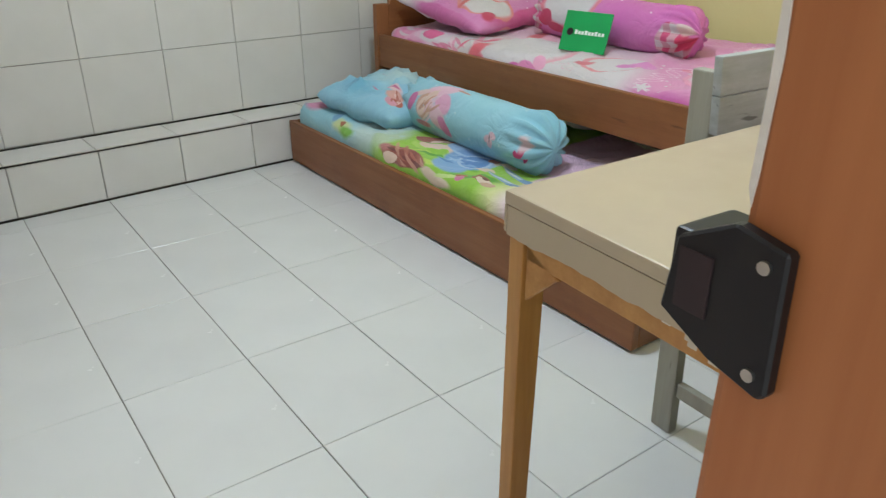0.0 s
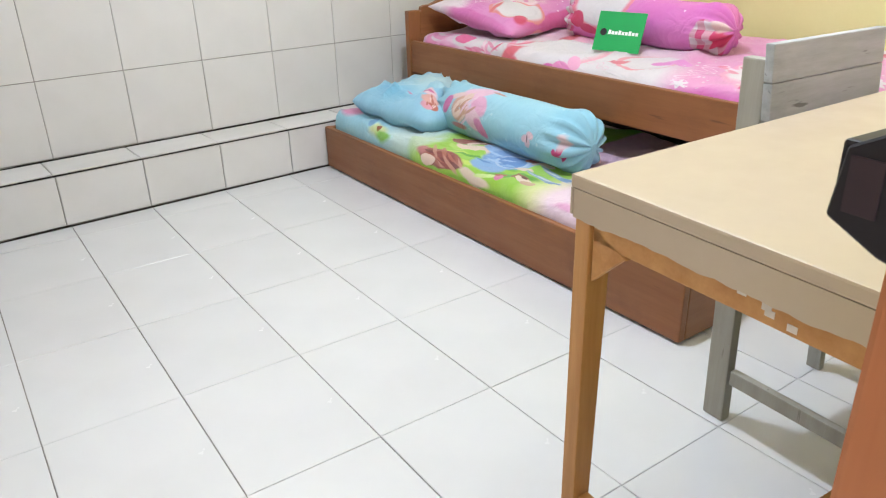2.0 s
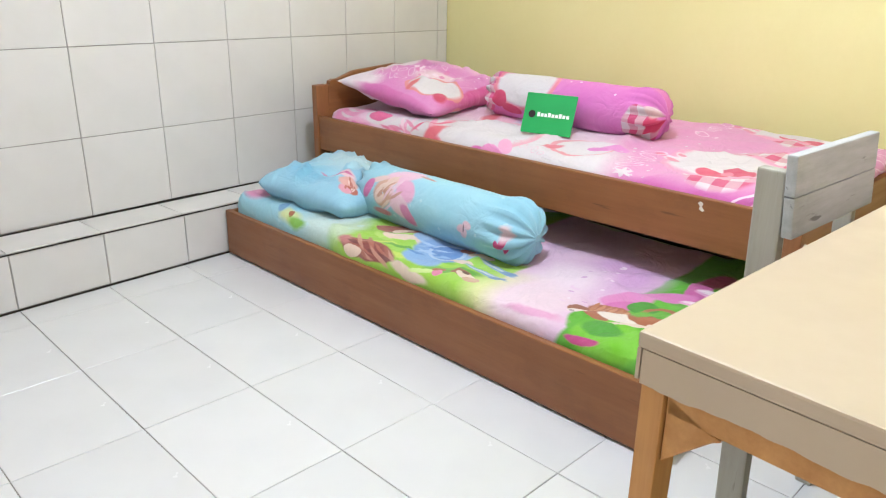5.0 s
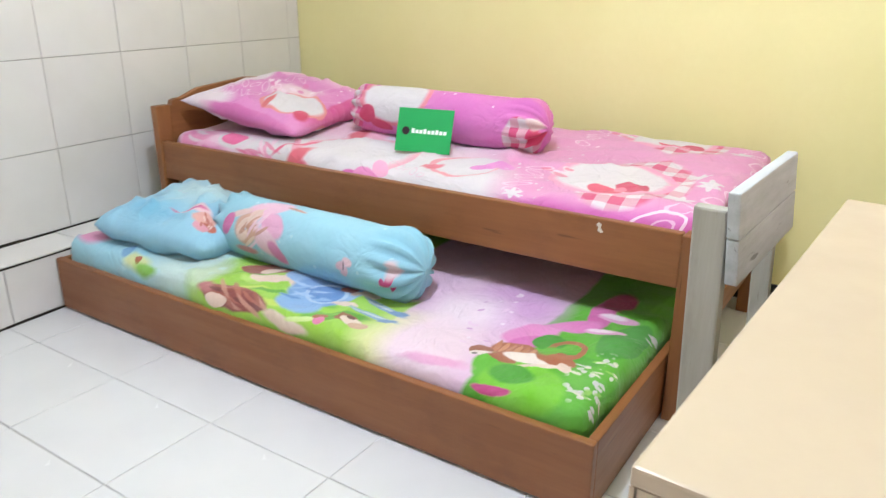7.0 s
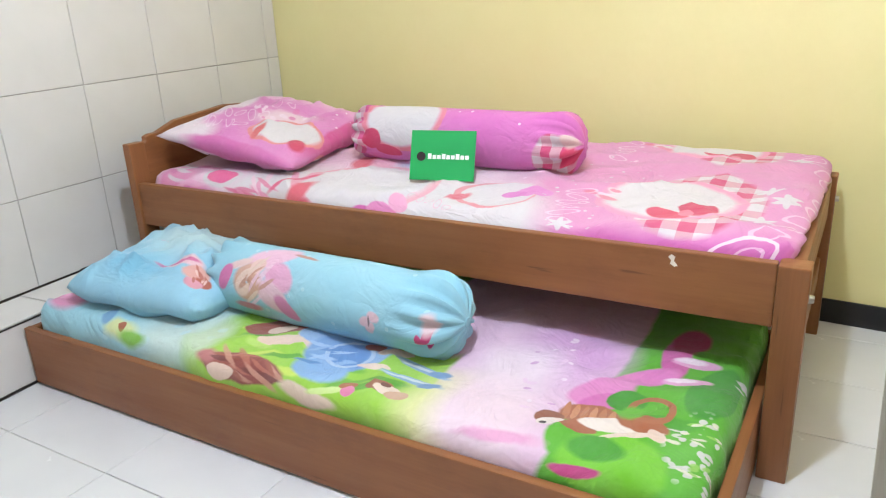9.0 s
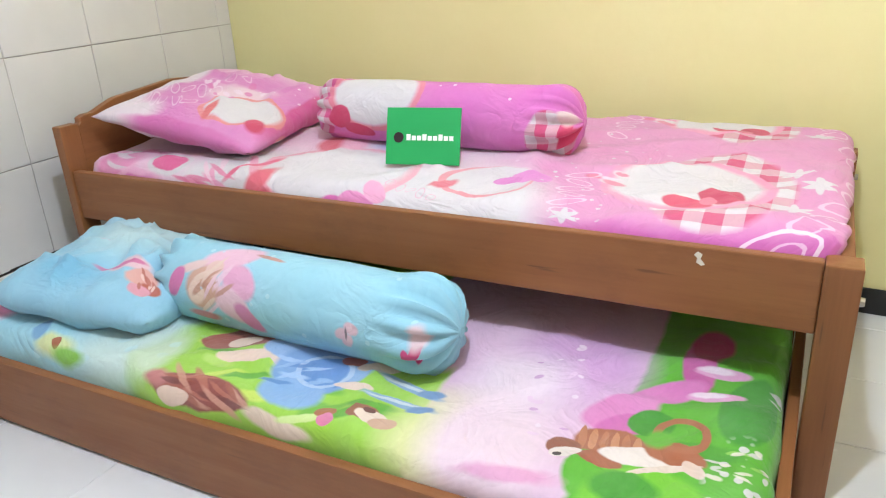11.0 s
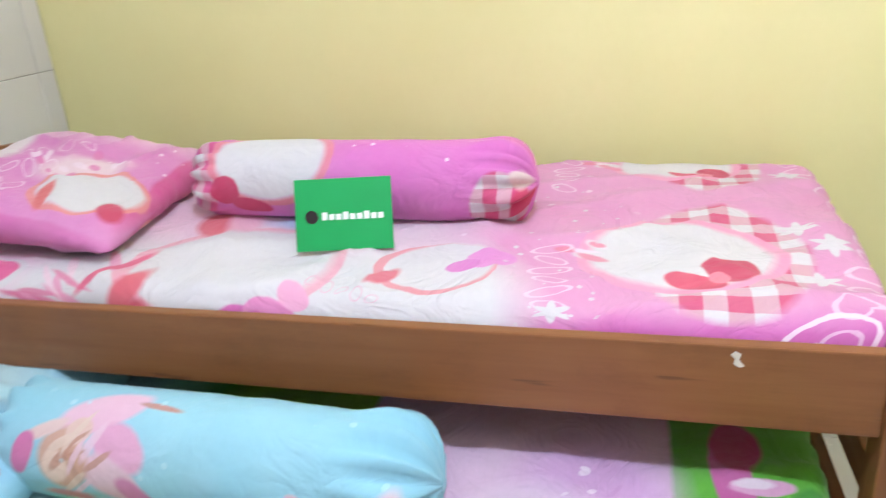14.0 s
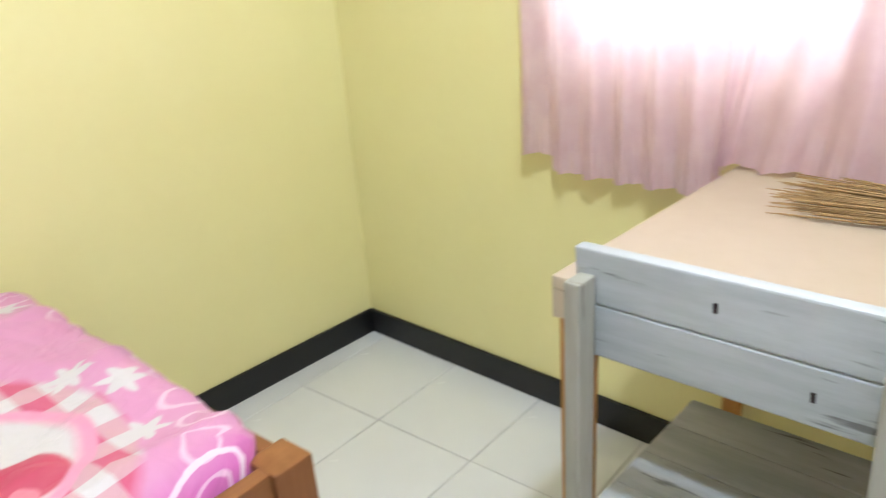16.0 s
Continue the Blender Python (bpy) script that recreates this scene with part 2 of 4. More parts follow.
    def done(self):
        soft = ramp(self.nt, noise_tex(self.nt, self.uv, 9, 4), 0.3, 0.75, 0, 0.07)
        c = mix(self.nt, soft, self.col, (1, 1, 1, 1))
        brush = ramp(self.nt, noise_tex(self.nt, coords(self.nt, (1, 1.6, 1), "UV"), 46, 5, 0.7), 0.30, 0.70, 0.82 * (1 - self.paint), 0.82 * (1 + self.paint * 0.6))
        h = self.nt.nodes.new("ShaderNodeHueSaturation")
        link(self.nt, brush, h.inputs["Value"])
        link(self.nt, c, h.inputs["Color"])
        c = h.outputs[0]
        link(self.nt, c, self.b.inputs["Base Color"])
        fold = self.nt.nodes.new("ShaderNodeTexNoise")
        fold.inputs["Scale"].default_value, fold.inputs["Detail"].default_value, fold.inputs["Distortion"].default_value = 6.5, 3, 1.2
        link(self.nt, self.uv, fold.inputs["Vector"])
        ridge = self.nt.nodes.new("ShaderNodeMath")
        ridge.operation = "PINGPONG"
        ridge.inputs[1].default_value = 0.12
        link(self.nt, fold.outputs["Fac"], ridge.inputs[0])
        weft = self.nt.nodes.new("ShaderNodeMath")
        weft.operation = "MULTIPLY_ADD"
        link(self.nt, noise_tex(self.nt, self.uv, 420, 3), weft.inputs[0])
        weft.inputs[1].default_value = 0.012
        link(self.nt, ridge.outputs[0], weft.inputs[2])
        bump(self.nt, self.b, weft.outputs[0], 0.7, self.crease)
        return self.m


PINK, MAGENTA, PALE = srgb(224, 152, 194), srgb(212, 104, 180), srgb(230, 204, 216)
CLOTH_WHITE, RED, ROSE = srgb(222, 216, 218), srgb(204, 60, 96), srgb(232, 146, 188)
CORAL, LETTER = srgb(222, 104, 118), srgb(248, 222, 236)

# upper sheet; the cloth's metres are those of the room
def pink_sheet(zone):
    p = Print("pink_printed_sheet", PINK, 0.010, paint=0.03, crease=0.025, zone=zone)
    p.dab(2.1, 2.85, 0.62, 0.55, srgb(240, 200, 220), 0, 0.3)
    p.dab(1.84, 1.34, 0.085, 0.42, MAGENTA, 3, 0.35)
    p.dab(1.93, 1.90, 0.24, 0.25, CLOTH_WHITE, 0, 0.22)
    p.dab(1.90, 2.55, 0.26, 0.20, CLOTH_WHITE, 0, 0.25)
    p.dab(2.25, 2.10, 0.16, 0.30, srgb(232, 208, 218), 0, 0.35)
    p.streaks(1.92, 2.58, 0.13, 0.13, (srgb(236, 150, 186), srgb(226, 118, 158), srgb(244, 206, 220)), 14, 4, -35, 0.07, 0.010)
    p.dab(1.93, 3.02, 0.10, 0.10, ROSE, 0, 0.25)
    p.dab(1.85, 2.90, 0.05, 0.10, srgb(220, 120, 178), 0, 0.3)
    p.streaks(1.98, 2.98, 0.12, 0.14, (CLOTH_WHITE, srgb(238, 176, 208), srgb(222, 120, 176)), 12, 9, 20, 0.06, 0.016)
    p.dab(1.955, 2.80, 0.062, 0.072, CLOTH_WHITE, 20)
    p.dab(1.958, 2.80, 0.044, 0.054, srgb(228, 96, 150), 20)
    p.ring(2.04, 2.27, 0.195, 0.225, srgb(234, 170, 186), 8, 0.09)
    p.dab(2.045, 2.265, 0.185, 0.212, CLOTH_WHITE, 8)
    p.dab(1.915, 2.455, 0.080, 0.026, CORAL, -20, 0.25)
    p.dab(1.85, 2.43, 0.05, 0.030, srgb(214, 84, 104), -10, 0.2)
    p.dab(1.99, 2.52, 0.10, 0.014, srgb(226, 90, 128), -30, 0.2)
    p.dab(2.25, 2.42, 0.07, 0.05, CORAL, 30, 0.2)
    p.dab(2.28, 2.36, 0.08, 0.04, srgb(240, 180, 200), 10, 0.3)
    p.dab(2.28, 2.20, 0.03, 0.09, srgb(180, 190, 222), 0, 0.4)
    p.dab(1.845, 2.20, 0.055, 0.050, srgb(222, 106, 184), 20)
    p.dab(1.875, 2.135, 0.050, 0.055, srgb(234, 142, 196), -20)
    p.dab(1.86, 2.165, 0.022, 0.028, srgb(204, 86, 168), 0, 0.2)
    p.dab(1.935, 2.09, 0.045, 0.030, srgb(240, 170, 204), 30)
    p.lettering(1.965, 2.00, 0.18, 0.022, srgb(238, 170, 196), 70, 5)
    p.ring(2.07, 1.84, 0.095, 0.115, srgb(230, 150, 160), 0, 0.10)
    p.dab(2.08, 1.83, 0.092, 0.108, CLOTH_WHITE, 0)
    p.dab(2.02, 1.935, 0.040, 0.020, srgb(222, 112, 128), -40, 0.2)
    p.dab(2.105, 1.735, 0.038, 0.050, srgb(226, 142, 206), 10)
    p.dab(2.075, 1.785, 0.020, 0.035, srgb(218, 128, 198), 30)
    for gx, gy, gr in ((2.16, 1.315, 1.0), (2.70, 1.30, 0.8)):
        p.gingham(gx, gy, 0.245 * gr, 0.150 * gr, 0, CLOTH_WHITE, srgb(214, 84, 124), 0.037)
        p.ring(gx, gy + 0.07, 0.150 * gr, 0.172 * gr, srgb(236, 158, 190), 0, 0.10)
        p.dab(gx, gy + 0.07, 0.140 * gr, 0.162 * gr, CLOTH_WHITE, 0)
        p.dab(gx - 0.065 * gr, gy - 0.015, 0.052 * gr, 0.044 * gr, RED, 25)
        p.dab(gx - 0.118 * gr, gy + 0.045, 0.026 * gr, 0.052 * gr, srgb(216, 78, 108), -8)
        p.dab(gx - 0.100 * gr, gy + 0.005, 0.020, 0.018, srgb(232, 130, 150), 0)
        p.streaks(gx + 0.02, gy + 0.25, 0.07, 0.04, (LETTER, CLOTH_WHITE, srgb(226, 124, 150)), 9, 6, 0, 0.03, 0.009)
    p.lettering(2.06, 1.615, 0.26, 0.050, LETTER, 4, 6)
    p.lettering(2.62, 1.63, 0.24, 0.046, LETTER, 0, 5)
    p.lettering(2.07, 1.085, 0.50, 0.058, LETTER, -16, 6)
    p.lettering(2.62, 1.07, 0.34, 0.050, LETTER, 12, 5)
    p.ring(1.86, 1.16, 0.075, 0.075, LETTER, 0, 0.08)
    p.dab(1.86, 1.17, 0.028, 0.012, LETTER, 40)
    for sx, sy in ((2.073, 1.165), (2.205, 1.127), (2.285, 1.168), (2.64, 1.13), (1.93, 1.60)):
        for turn in (0, 60, 120):
            p.dab(sx, sy, 0.036, 0.009, CLOTH_WHITE, turn, 0.1)
    p.specks(1.95, 1.62, 0.16, 0.11, CLOTH_WHITE, 30, 0.17)
    p.specks(2.25, 1.62, 0.45, 0.10, CLOTH_WHITE, 22, 0.13)
    p.specks(2.30, 1.50, 0.10, 0.12, CLOTH_WHITE, 34, 0.14)
    p.specks(2.45, 1.95, 0.3, 0.5, srgb(246, 222, 234), 15, 0.14, 0.7)
    return p.done()
PINK_SHEET = [(a, b, pink_sheet((a, b))) for a, b in itertools.pairwise((-9, 1.21, 1.45, 1.85, 2.35, 9))]

GREEN, LIME, SKY_BLUE = srgb(92, 180, 30), srgb(158, 210, 66), srgb(160, 214, 228)
LILAC, HAIR, SKIN = srgb(228, 194, 220), srgb(146, 74, 64), srgb(234, 208, 190)
LEAF, DENIM = srgb(62, 152, 34), srgb(124, 166, 216)
def story_sheet(zone):
    p = Print("storybook_printed_sheet", GREEN, 0.010, paint=0.05, crease=0.023, zone=zone)
    p.dab(1.8, 2.93, 0.9, 0.50, SKY_BLUE, 0, 0.18)
    p.dab(1.50, 2.52, 0.16, 0.16, srgb(204, 228, 222), 0, 0.4)
    p.dab(1.6, 2.10, 0.6, 0.37, LIME, 0, 0.06)
    p.streaks(1.56, 2.12, 0.20, 0.30, (srgb(110, 184, 50), srgb(206, 226, 96), srgb(86, 166, 44), srgb(186, 222, 110)), 30, 3, 15, 0.055, 0.016)
    p.dab(1.50, 2.44, 0.10, 0.05, srgb(200, 222, 190), 10, 0.4)
    p.dab(1.95, 1.585, 0.85, 0.20, LILAC, 0, 0.03)
    p.dab(2.06, 1.84, 0.36, 0.15, LILAC, 0, 0.05)
    p.dab(1.48, 1.70, 0.16, 0.10, srgb(222, 226, 160), 0, 0.4)
    p.dab(1.50, 1.60, 0.20, 0.12, srgb(238, 214, 226), 10, 0.3)
    p.dab(1.86, 1.52, 0.14, 0.13, srgb(214, 168, 214), 0, 0.4)
    p.dab(1.74, 1.62, 0.10, 0.10, srgb(240, 222, 234), 0, 0.5)
    p.streaks(1.75, 1.52, 0.20, 0.13, (srgb(244, 228, 240), srgb(236, 206, 230), srgb(206, 158, 206)), 20, 12, 30, 0.011, 0.006)
    p.dab(1.54, 1.36, 0.12, 0.08, GREEN, -30, 0.05)
    p.dab(1.44, 1.30, 0.10, 0.11, srgb(120, 200, 36), -10, 0.08)
    p.dab(1.435, 1.54, 0.020, 0.09, srgb(230, 170, 206), 14, 0.3)
    p.dab(1.40, 1.365, 0.022, 0.055, srgb(196, 66, 132), 10, 0.12)
    p.dab(1.93, 1.285, 0.12, 0.034, srgb(206, 96, 164), 6, 0.10)
    p.dab(2.02, 1.27, 0.08, 0.045, srgb(186, 52, 112), 0, 0.12)
    p.dab(1.79, 1.33, 0.095, 0.036, srgb(222, 130, 192), -42, 0.10)
    p.dab(1.70, 1.40, 0.080, 0.048, srgb(224, 140, 196), -50, 0.10)
    p.dab(1.66, 1.38, 0.060, 0.034, srgb(212, 112, 180), -60, 0.10)
    p.dab(1.79, 1.165, 0.135, 0.058, LEAF, -6, 0.05)
    p.dab(1.68, 1.335, 0.040, 0.045, LEAF, 30, 0.06)
    p.dab(1.60, 1.26, 0.030, 0.10, srgb(76, 164, 36), 20, 0.15)
    p.dab(1.48, 1.34, 0.035, 0.06, srgb(70, 158, 36), 0, 0.15)
    for ex in (1.912, 1.815):
        p.dab(ex, 1.235, 0.020, 0.056, srgb(232, 172, 210), 12, 0.1)
        p.dab(ex + 0.005, 1.250, 0.011, 0.036, srgb(246, 228, 238), 12, 0.2)
    p.dab(1.655, 2.285, 0.060, 0.085, HAIR, 30)
    p.dab(1.70, 2.19, 0.045, 0.10, srgb(132, 60, 62), 8)
    p.dab(1.61, 2.345, 0.045, 0.050, srgb(158, 82, 70), 30)
    p.streaks(1.665, 2.26, 0.055, 0.10, (srgb(180, 104, 86), srgb(112, 52, 54), srgb(164, 84, 74)), 12, 21, 25, 0.040, 0.007)
    p.dab(1.625, 2.285, 0.028, 0.042, SKIN, 25)
    p.dab(1.565, 2.235, 0.026, 0.066, SKIN, 28)
    p.dab(1.585, 2.15, 0.014, 0.072, SKIN, -22)
    p.dab(1.645, 2.165, 0.048, 0.062, srgb(150, 184, 224), 20)
    p.dab(1.60, 2.055, 0.098, 0.105, DENIM, 10)
    p.dab(1.50, 2.055, 0.060, 0.075, srgb(140, 180, 224), 0, 0.1)
    p.dab(1.63, 1.985, 0.060, 0.055, srgb(150, 186, 226), 0, 0.1)
    p.dab(1.605, 2.045, 0.055, 0.058, srgb(98, 146, 206), 0)
    p.ring(1.605, 2.04, 0.058, 0.062, srgb(196, 216, 236), 0, 0.12, 0.7)
    p.streaks(1.58, 2.06, 0.085, 0.10, (srgb(172, 202, 234), srgb(90, 138, 200), srgb(150, 186, 226)), 14, 31, 40, 0.030, 0.007)
    p.dab(1.665, 2.00, 0.020, 0.032, srgb(170, 86, 76), 0)
    p.dab(1.655, 1.93, 0.018, 0.050, SKIN, 12)
    p.dab(1.575, 1.945, 0.014, 0.050, SKIN, 0)
    for lx, ly, turn in ((1.622, 1.830, -13), (1.558, 1.825, -2)):
        p.dab(lx, ly, 0.013, 0.088, srgb(136, 172, 208), turn, 0.15)
        p.dab(lx + 0.003, ly + 0.01, 0.005, 0.070, srgb(204, 218, 228), turn + 4, 0.3)
        p.dab(lx - 0.006, ly - 0.055, 0.014, 0.030, srgb(112, 150, 196), turn + 25, 0.15)
    p.dab(1.412, 2.25, 0.046, 0.135, HAIR, 2)
    p.dab(1.42, 2.37, 0.028, 0.040, srgb(196, 122, 120), 0, 0.3)
    p.streaks(1.415, 2.23, 0.040, 0.13, (srgb(184, 110, 92), srgb(118, 54, 48), srgb(206, 150, 130), srgb(160, 84, 66)), 16, 41, -12, 0.050, 0.008)
    p.dab(1.385, 2.31, 0.020, 0.045, SKIN, 0)
    p.dab(1.385, 2.035, 0.026, 0.085, srgb(226, 206, 186), -6, 0.15)
    p.dab(1.43, 1.985, 0.014, 0.060, srgb(210, 232, 150), 30, 0.15)
    p.dab(1.47, 1.945, 0.018, 0.024, srgb(176, 108, 70), 20)
    p.dab(1.448, 1.932, 0.020, 0.018, srgb(224, 130, 170), 0)
    p.dab(1.492, 1.870, 0.024, 0.034, srgb(160, 98, 72), 20)
    p.dab(1.488, 1.848, 0.020, 0.036, srgb(232, 212, 196), 0)
    p.dab(1.478, 1.815, 0.018, 0.030, srgb(206, 166, 140), 10)
    p.dab(1.505, 1.86, 0.008, 0.014, srgb(110, 62, 50), 0)
    p.dab(1.595, 1.392, 0.046, 0.070, srgb(172, 100, 62), -8)
    for k in range(6):
        p.dab(1.598 - 0.002 * k, 1.445 - 0.021 * k, 0.040, 0.008, srgb(206, 142, 98) if k % 2 else srgb(190, 122, 80), 10)
    p.dab(1.535, 1.40, 0.020, 0.045, srgb(166, 92, 60), -10)
    p.dab(1.560, 1.470, 0.030, 0.034, srgb(150, 88, 62), 0)
    p.dab(1.543, 1.462, 0.020, 0.030, srgb(236, 226, 218), 20)
    p.dab(1.532, 1.474, 0.007, 0.008, srgb(52, 40, 40), 0)
    p.dab(1.562, 1.335, 0.026, 0.070, srgb(238, 226, 216), 6)
    p.dab(1.590, 1.275, 0.032, 0.055, srgb(172, 100, 64), -8)
    p.dab(1.545, 1.285, 0.009, 0.065, srgb(232, 212, 196), 28)
    p.dab(1.560, 1.240, 0.026, 0.016, srgb(228, 204, 190), 40)
    p.ring(1.655, 1.275, 0.052, 0.044, srgb(176, 106, 72), 0, 0.20)
    p.dab(1.630, 1.310, 0.034, 0.024, srgb(104, 184, 44), 0, 0.2)
    p.specks(1.56, 1.165, 0.12, 0.06, CLOTH_WHITE, 32, 0.30)
    p.streaks(1.57, 1.165, 0.11, 0.055, (CLOTH_WHITE, srgb(236, 226, 214), srgb(150, 206, 90)), 26, 51, 0, 0.014, 0.005)
    p.streaks(1.88, 1.105, 0.03, 0.02, (CLOTH_WHITE, CLOTH_WHITE), 8, 52, 0, 0.018, 0.006)
    p.streaks(1.48, 1.10, 0.05, 0.03, (CLOTH_WHITE, srgb(236, 220, 220)), 8, 53, 0, 0.013, 0.006)
    p.specks(1.55, 2.7, 0.2, 0.3, srgb(196, 232, 236), 14, 0.25, 0.6)
    p.dab(1.42, 2.72, 0.04, 0.06, srgb(214, 224, 160), 0, 0.3)
    p.dab(1.43, 2.715, 0.024, 0.010, srgb(166, 90, 50), 20)
    p.dab(1.40, 2.66, 0.03, 0.05, srgb(130, 190, 70), 0, 0.3)
    p.dab(1.46, 2.80, 0.04, 0.02, srgb(120, 170, 210), 20, 0.2)
    p.dab(1.48, 3.02, 0.06, 0.07, srgb(226, 150, 190), 0, 0.3)
    return p.done()
STORY_SHEET = [(a, b, story_sheet((a, b))) for a, b in itertools.pairwise((-9, 1.20, 1.34, 1.50, 1.85, 2.02, 2.20, 2.35, 9))]

# cushions: u runs along the bolster or pillow, v across its face
p = Print("pink_printed_bolster", srgb(220, 116, 192), 0.008, paint=0.03, crease=0.02)
p.gingham(0.06, -0.05, 0.045, 0.11, 0, CLOTH_WHITE, srgb(216, 80, 140), 0.026)
p.ring(0.235, 0.0, 0.145, 0.115, srgb(230, 130, 150), 0, 0.10)
p.dab(0.235, 0.0, 0.135, 0.105, CLOTH_WHITE, 0)
p.dab(0.125, -0.085, 0.038, 0.034, srgb(204, 40, 96), 20)
p.dab(0.185, -0.125, 0.050, 0.022, srgb(204, 40, 96), -12)
p.gingham(0.77, -0.13, 0.065, 0.095, 0, CLOTH_WHITE, srgb(206, 56, 112), 0.030)
p.dab(0.815, -0.13, 0.026, 0.050, srgb(206, 50, 96), 0, 0.1)
p.dab(0.815, -0.05, 0.022, 0.030, srgb(236, 214, 208), 0, 0.2)
p.dab(0.80, 0.09, 0.04, 0.05, srgb(222, 120, 176), 0, 0.2)
p.streaks(0.22, 0.14, 0.10, 0.015, (srgb(180, 60, 84), srgb(226, 130, 150)), 5, 8, 0, 0.022, 0.007)
p.specks(0.45, 0.07, 0.15, 0.05, srgb(250, 226, 240), 24, 0.15)
p.specks(0.68, 0.03, 0.08, 0.06, srgb(250, 226, 240), 26, 0.14)
PINK_BOLSTER = p.done()
p = Print("pink_printed_pillowcase", srgb(222, 136, 194), 0.010, paint=0.03, crease=0.025)
p.dab(-0.25, 0.02, 0.075, 0.34, srgb(230, 214, 220), 6, 0.22)
p.dab(-0.20, -0.27, 0.12, 0.06, srgb(232, 216, 222), 10, 0.3)
p.dab(0.0, 0.26, 0.3, 0.09, srgb(238, 186, 214), 0, 0.5)
p.dab(0.27, 0.05, 0.026, 0.26, srgb(216, 90, 150), 0, 0.2)
p.dab(0.05, -0.30, 0.22, 0.022, srgb(216, 112, 176), 0, 0.2)
p.dab(0.06, -0.03, 0.10, 0.07, srgb(238, 206, 216), 30, 0.3)
p.ring(0.15, -0.14, 0.125, 0.100, srgb(230, 140, 140), 24, 0.10)
p.dab(0.155, -0.14, 0.118, 0.092, CLOTH_WHITE, 24)
p.dab(0.075, -0.20, 0.018, 0.050, srgb(222, 110, 110), 10, 0.2)
p.dab(0.235, -0.20, 0.030, 0.040, RED, 20, 0.2)
p.lettering(-0.10, -0.19, 0.20, 0.055, LETTER, 8, 5)
p.lettering(-0.10, -0.08, 0.22, 0.050, LETTER, 20, 5)
p.lettering(-0.08, 0.07, 0.2, 0.05, srgb(244, 206, 226), 30, 4)
p.streaks(0.02, 0.0, 0.12, 0.10, (srgb(246, 220, 234), srgb(226, 120, 180)), 12, 17, 35, 0.030, 0.009)
p.specks(0.15, 0.1, 0.12, 0.12, srgb(250, 226, 240), 24, 0.15)
PINK_PILLOW = p.done()
p = Print("sky_blue_printed_bolster", srgb(146, 204, 224), 0.010, paint=0.03, crease=0.018)
p.dab(0.45, 0.0, 0.3, 0.12, srgb(160, 214, 230), 0, 0.5)
p.dab(0.255, 0.035, 0.085, 0.040, srgb(236, 190, 212), 24, 0.12)
p.dab(0.31, -0.03, 0.055, 0.040, srgb(232, 170, 204), -30, 0.12)
p.dab(0.295, -0.085, 0.065, 0.036, srgb(236, 198, 214), -30, 0.12)
p.dab(0.345, -0.115, 0.050, 0.022, srgb(214, 130, 180), -42, 0.12)
p.dab(0.20, -0.055, 0.050, 0.055, srgb(212, 164, 140), 10, 0.12)
p.dab(0.185, -0.070, 0.026, 0.030, srgb(236, 206, 190), 0, 0.12)
p.dab(0.225, -0.005, 0.026, 0.024, srgb(232, 196, 184), 20, 0.12)
p.streaks(0.235, -0.06, 0.06, 0.06, (srgb(196, 142, 120), srgb(232, 206, 190), srgb(240, 204, 220)), 10, 61, -35, 0.040, 0.007)
p.dab(0.155, -0.01, 0.045, 0.012, srgb(232, 200, 196), 30, 0.2)
p.dab(0.115, -0.055, 0.020, 0.040, srgb(212, 112, 168), -18, 0.1)
p.dab(0.36, 0.055, 0.045, 0.007, srgb(196, 140, 130), -6, 0.2)
p.dab(0.20, -0.13, 0.05, 0.014, srgb(206, 130, 150), 0, 0.2)
for bx, by, turn in ((0.615, -0.095, 30), (0.640, -0.080, -30), (0.630, -0.110, 60)):
    p.dab(bx, by, 0.018, 0.013, srgb(232, 192, 206), turn, 0.15)
p.dab(0.628, -0.093, 0.003, 0.014, srgb(130, 110, 120), 0, 0.3)
p.dab(0.785, -0.125, 0.012, 0.030, srgb(206, 56, 126), 20)
p.dab(0.80, -0.10, 0.012, 0.018, srgb(206, 56, 126), -20)
p.dab(0.80, -0.07, 0.02, 0.03, srgb(226, 200, 206), 0, 0.3)
p.specks(0.5, 0, 0.4, 0.2, srgb(196, 232, 240), 16, 0.12, 0.6)
BLUE_BOLSTER = p.done()
p = Print("sky_blue_printed_pillowcase", srgb(150, 204, 228), 0.010, paint=0.03, crease=0.023)
p.dab(0.0, 0.05, 0.16, 0.12, srgb(190, 222, 226), 0, 0.5)
p.dab(0.10, -0.15, 0.075, 0.024, srgb(236, 198, 208), -4, 0.15)
p.dab(0.07, -0.145, 0.085, 0.011, srgb(216, 110, 160), 0, 0.12)
p.dab(0.17, -0.19, 0.040, 0.030, srgb(226, 170, 160), 20, 0.12)
p.dab(0.205, -0.205, 0.026, 0.018, srgb(186, 96, 76), 10, 0.12)
p.dab(0.185, -0.225, 0.026, 0.016, srgb(226, 160, 176), 30, 0.12)
p.streaks(0.18, -0.195, 0.035, 0.03, (srgb(186, 100, 84), srgb(240, 206, 196)), 7, 71, 30, 0.018, 0.005)
p.dab(-0.07, -0.02, 0.02, 0.016, srgb(222, 184, 206), 20, 0.2)
p.dab(-0.30, -0.16, 0.07, 0.04, srgb(226, 150, 200), 0, 0.3)
p.dab(-0.05, -0.2, 0.1, 0.05, srgb(126, 190, 222), 0, 0.5)
BLUE_PILLOW = p.done()

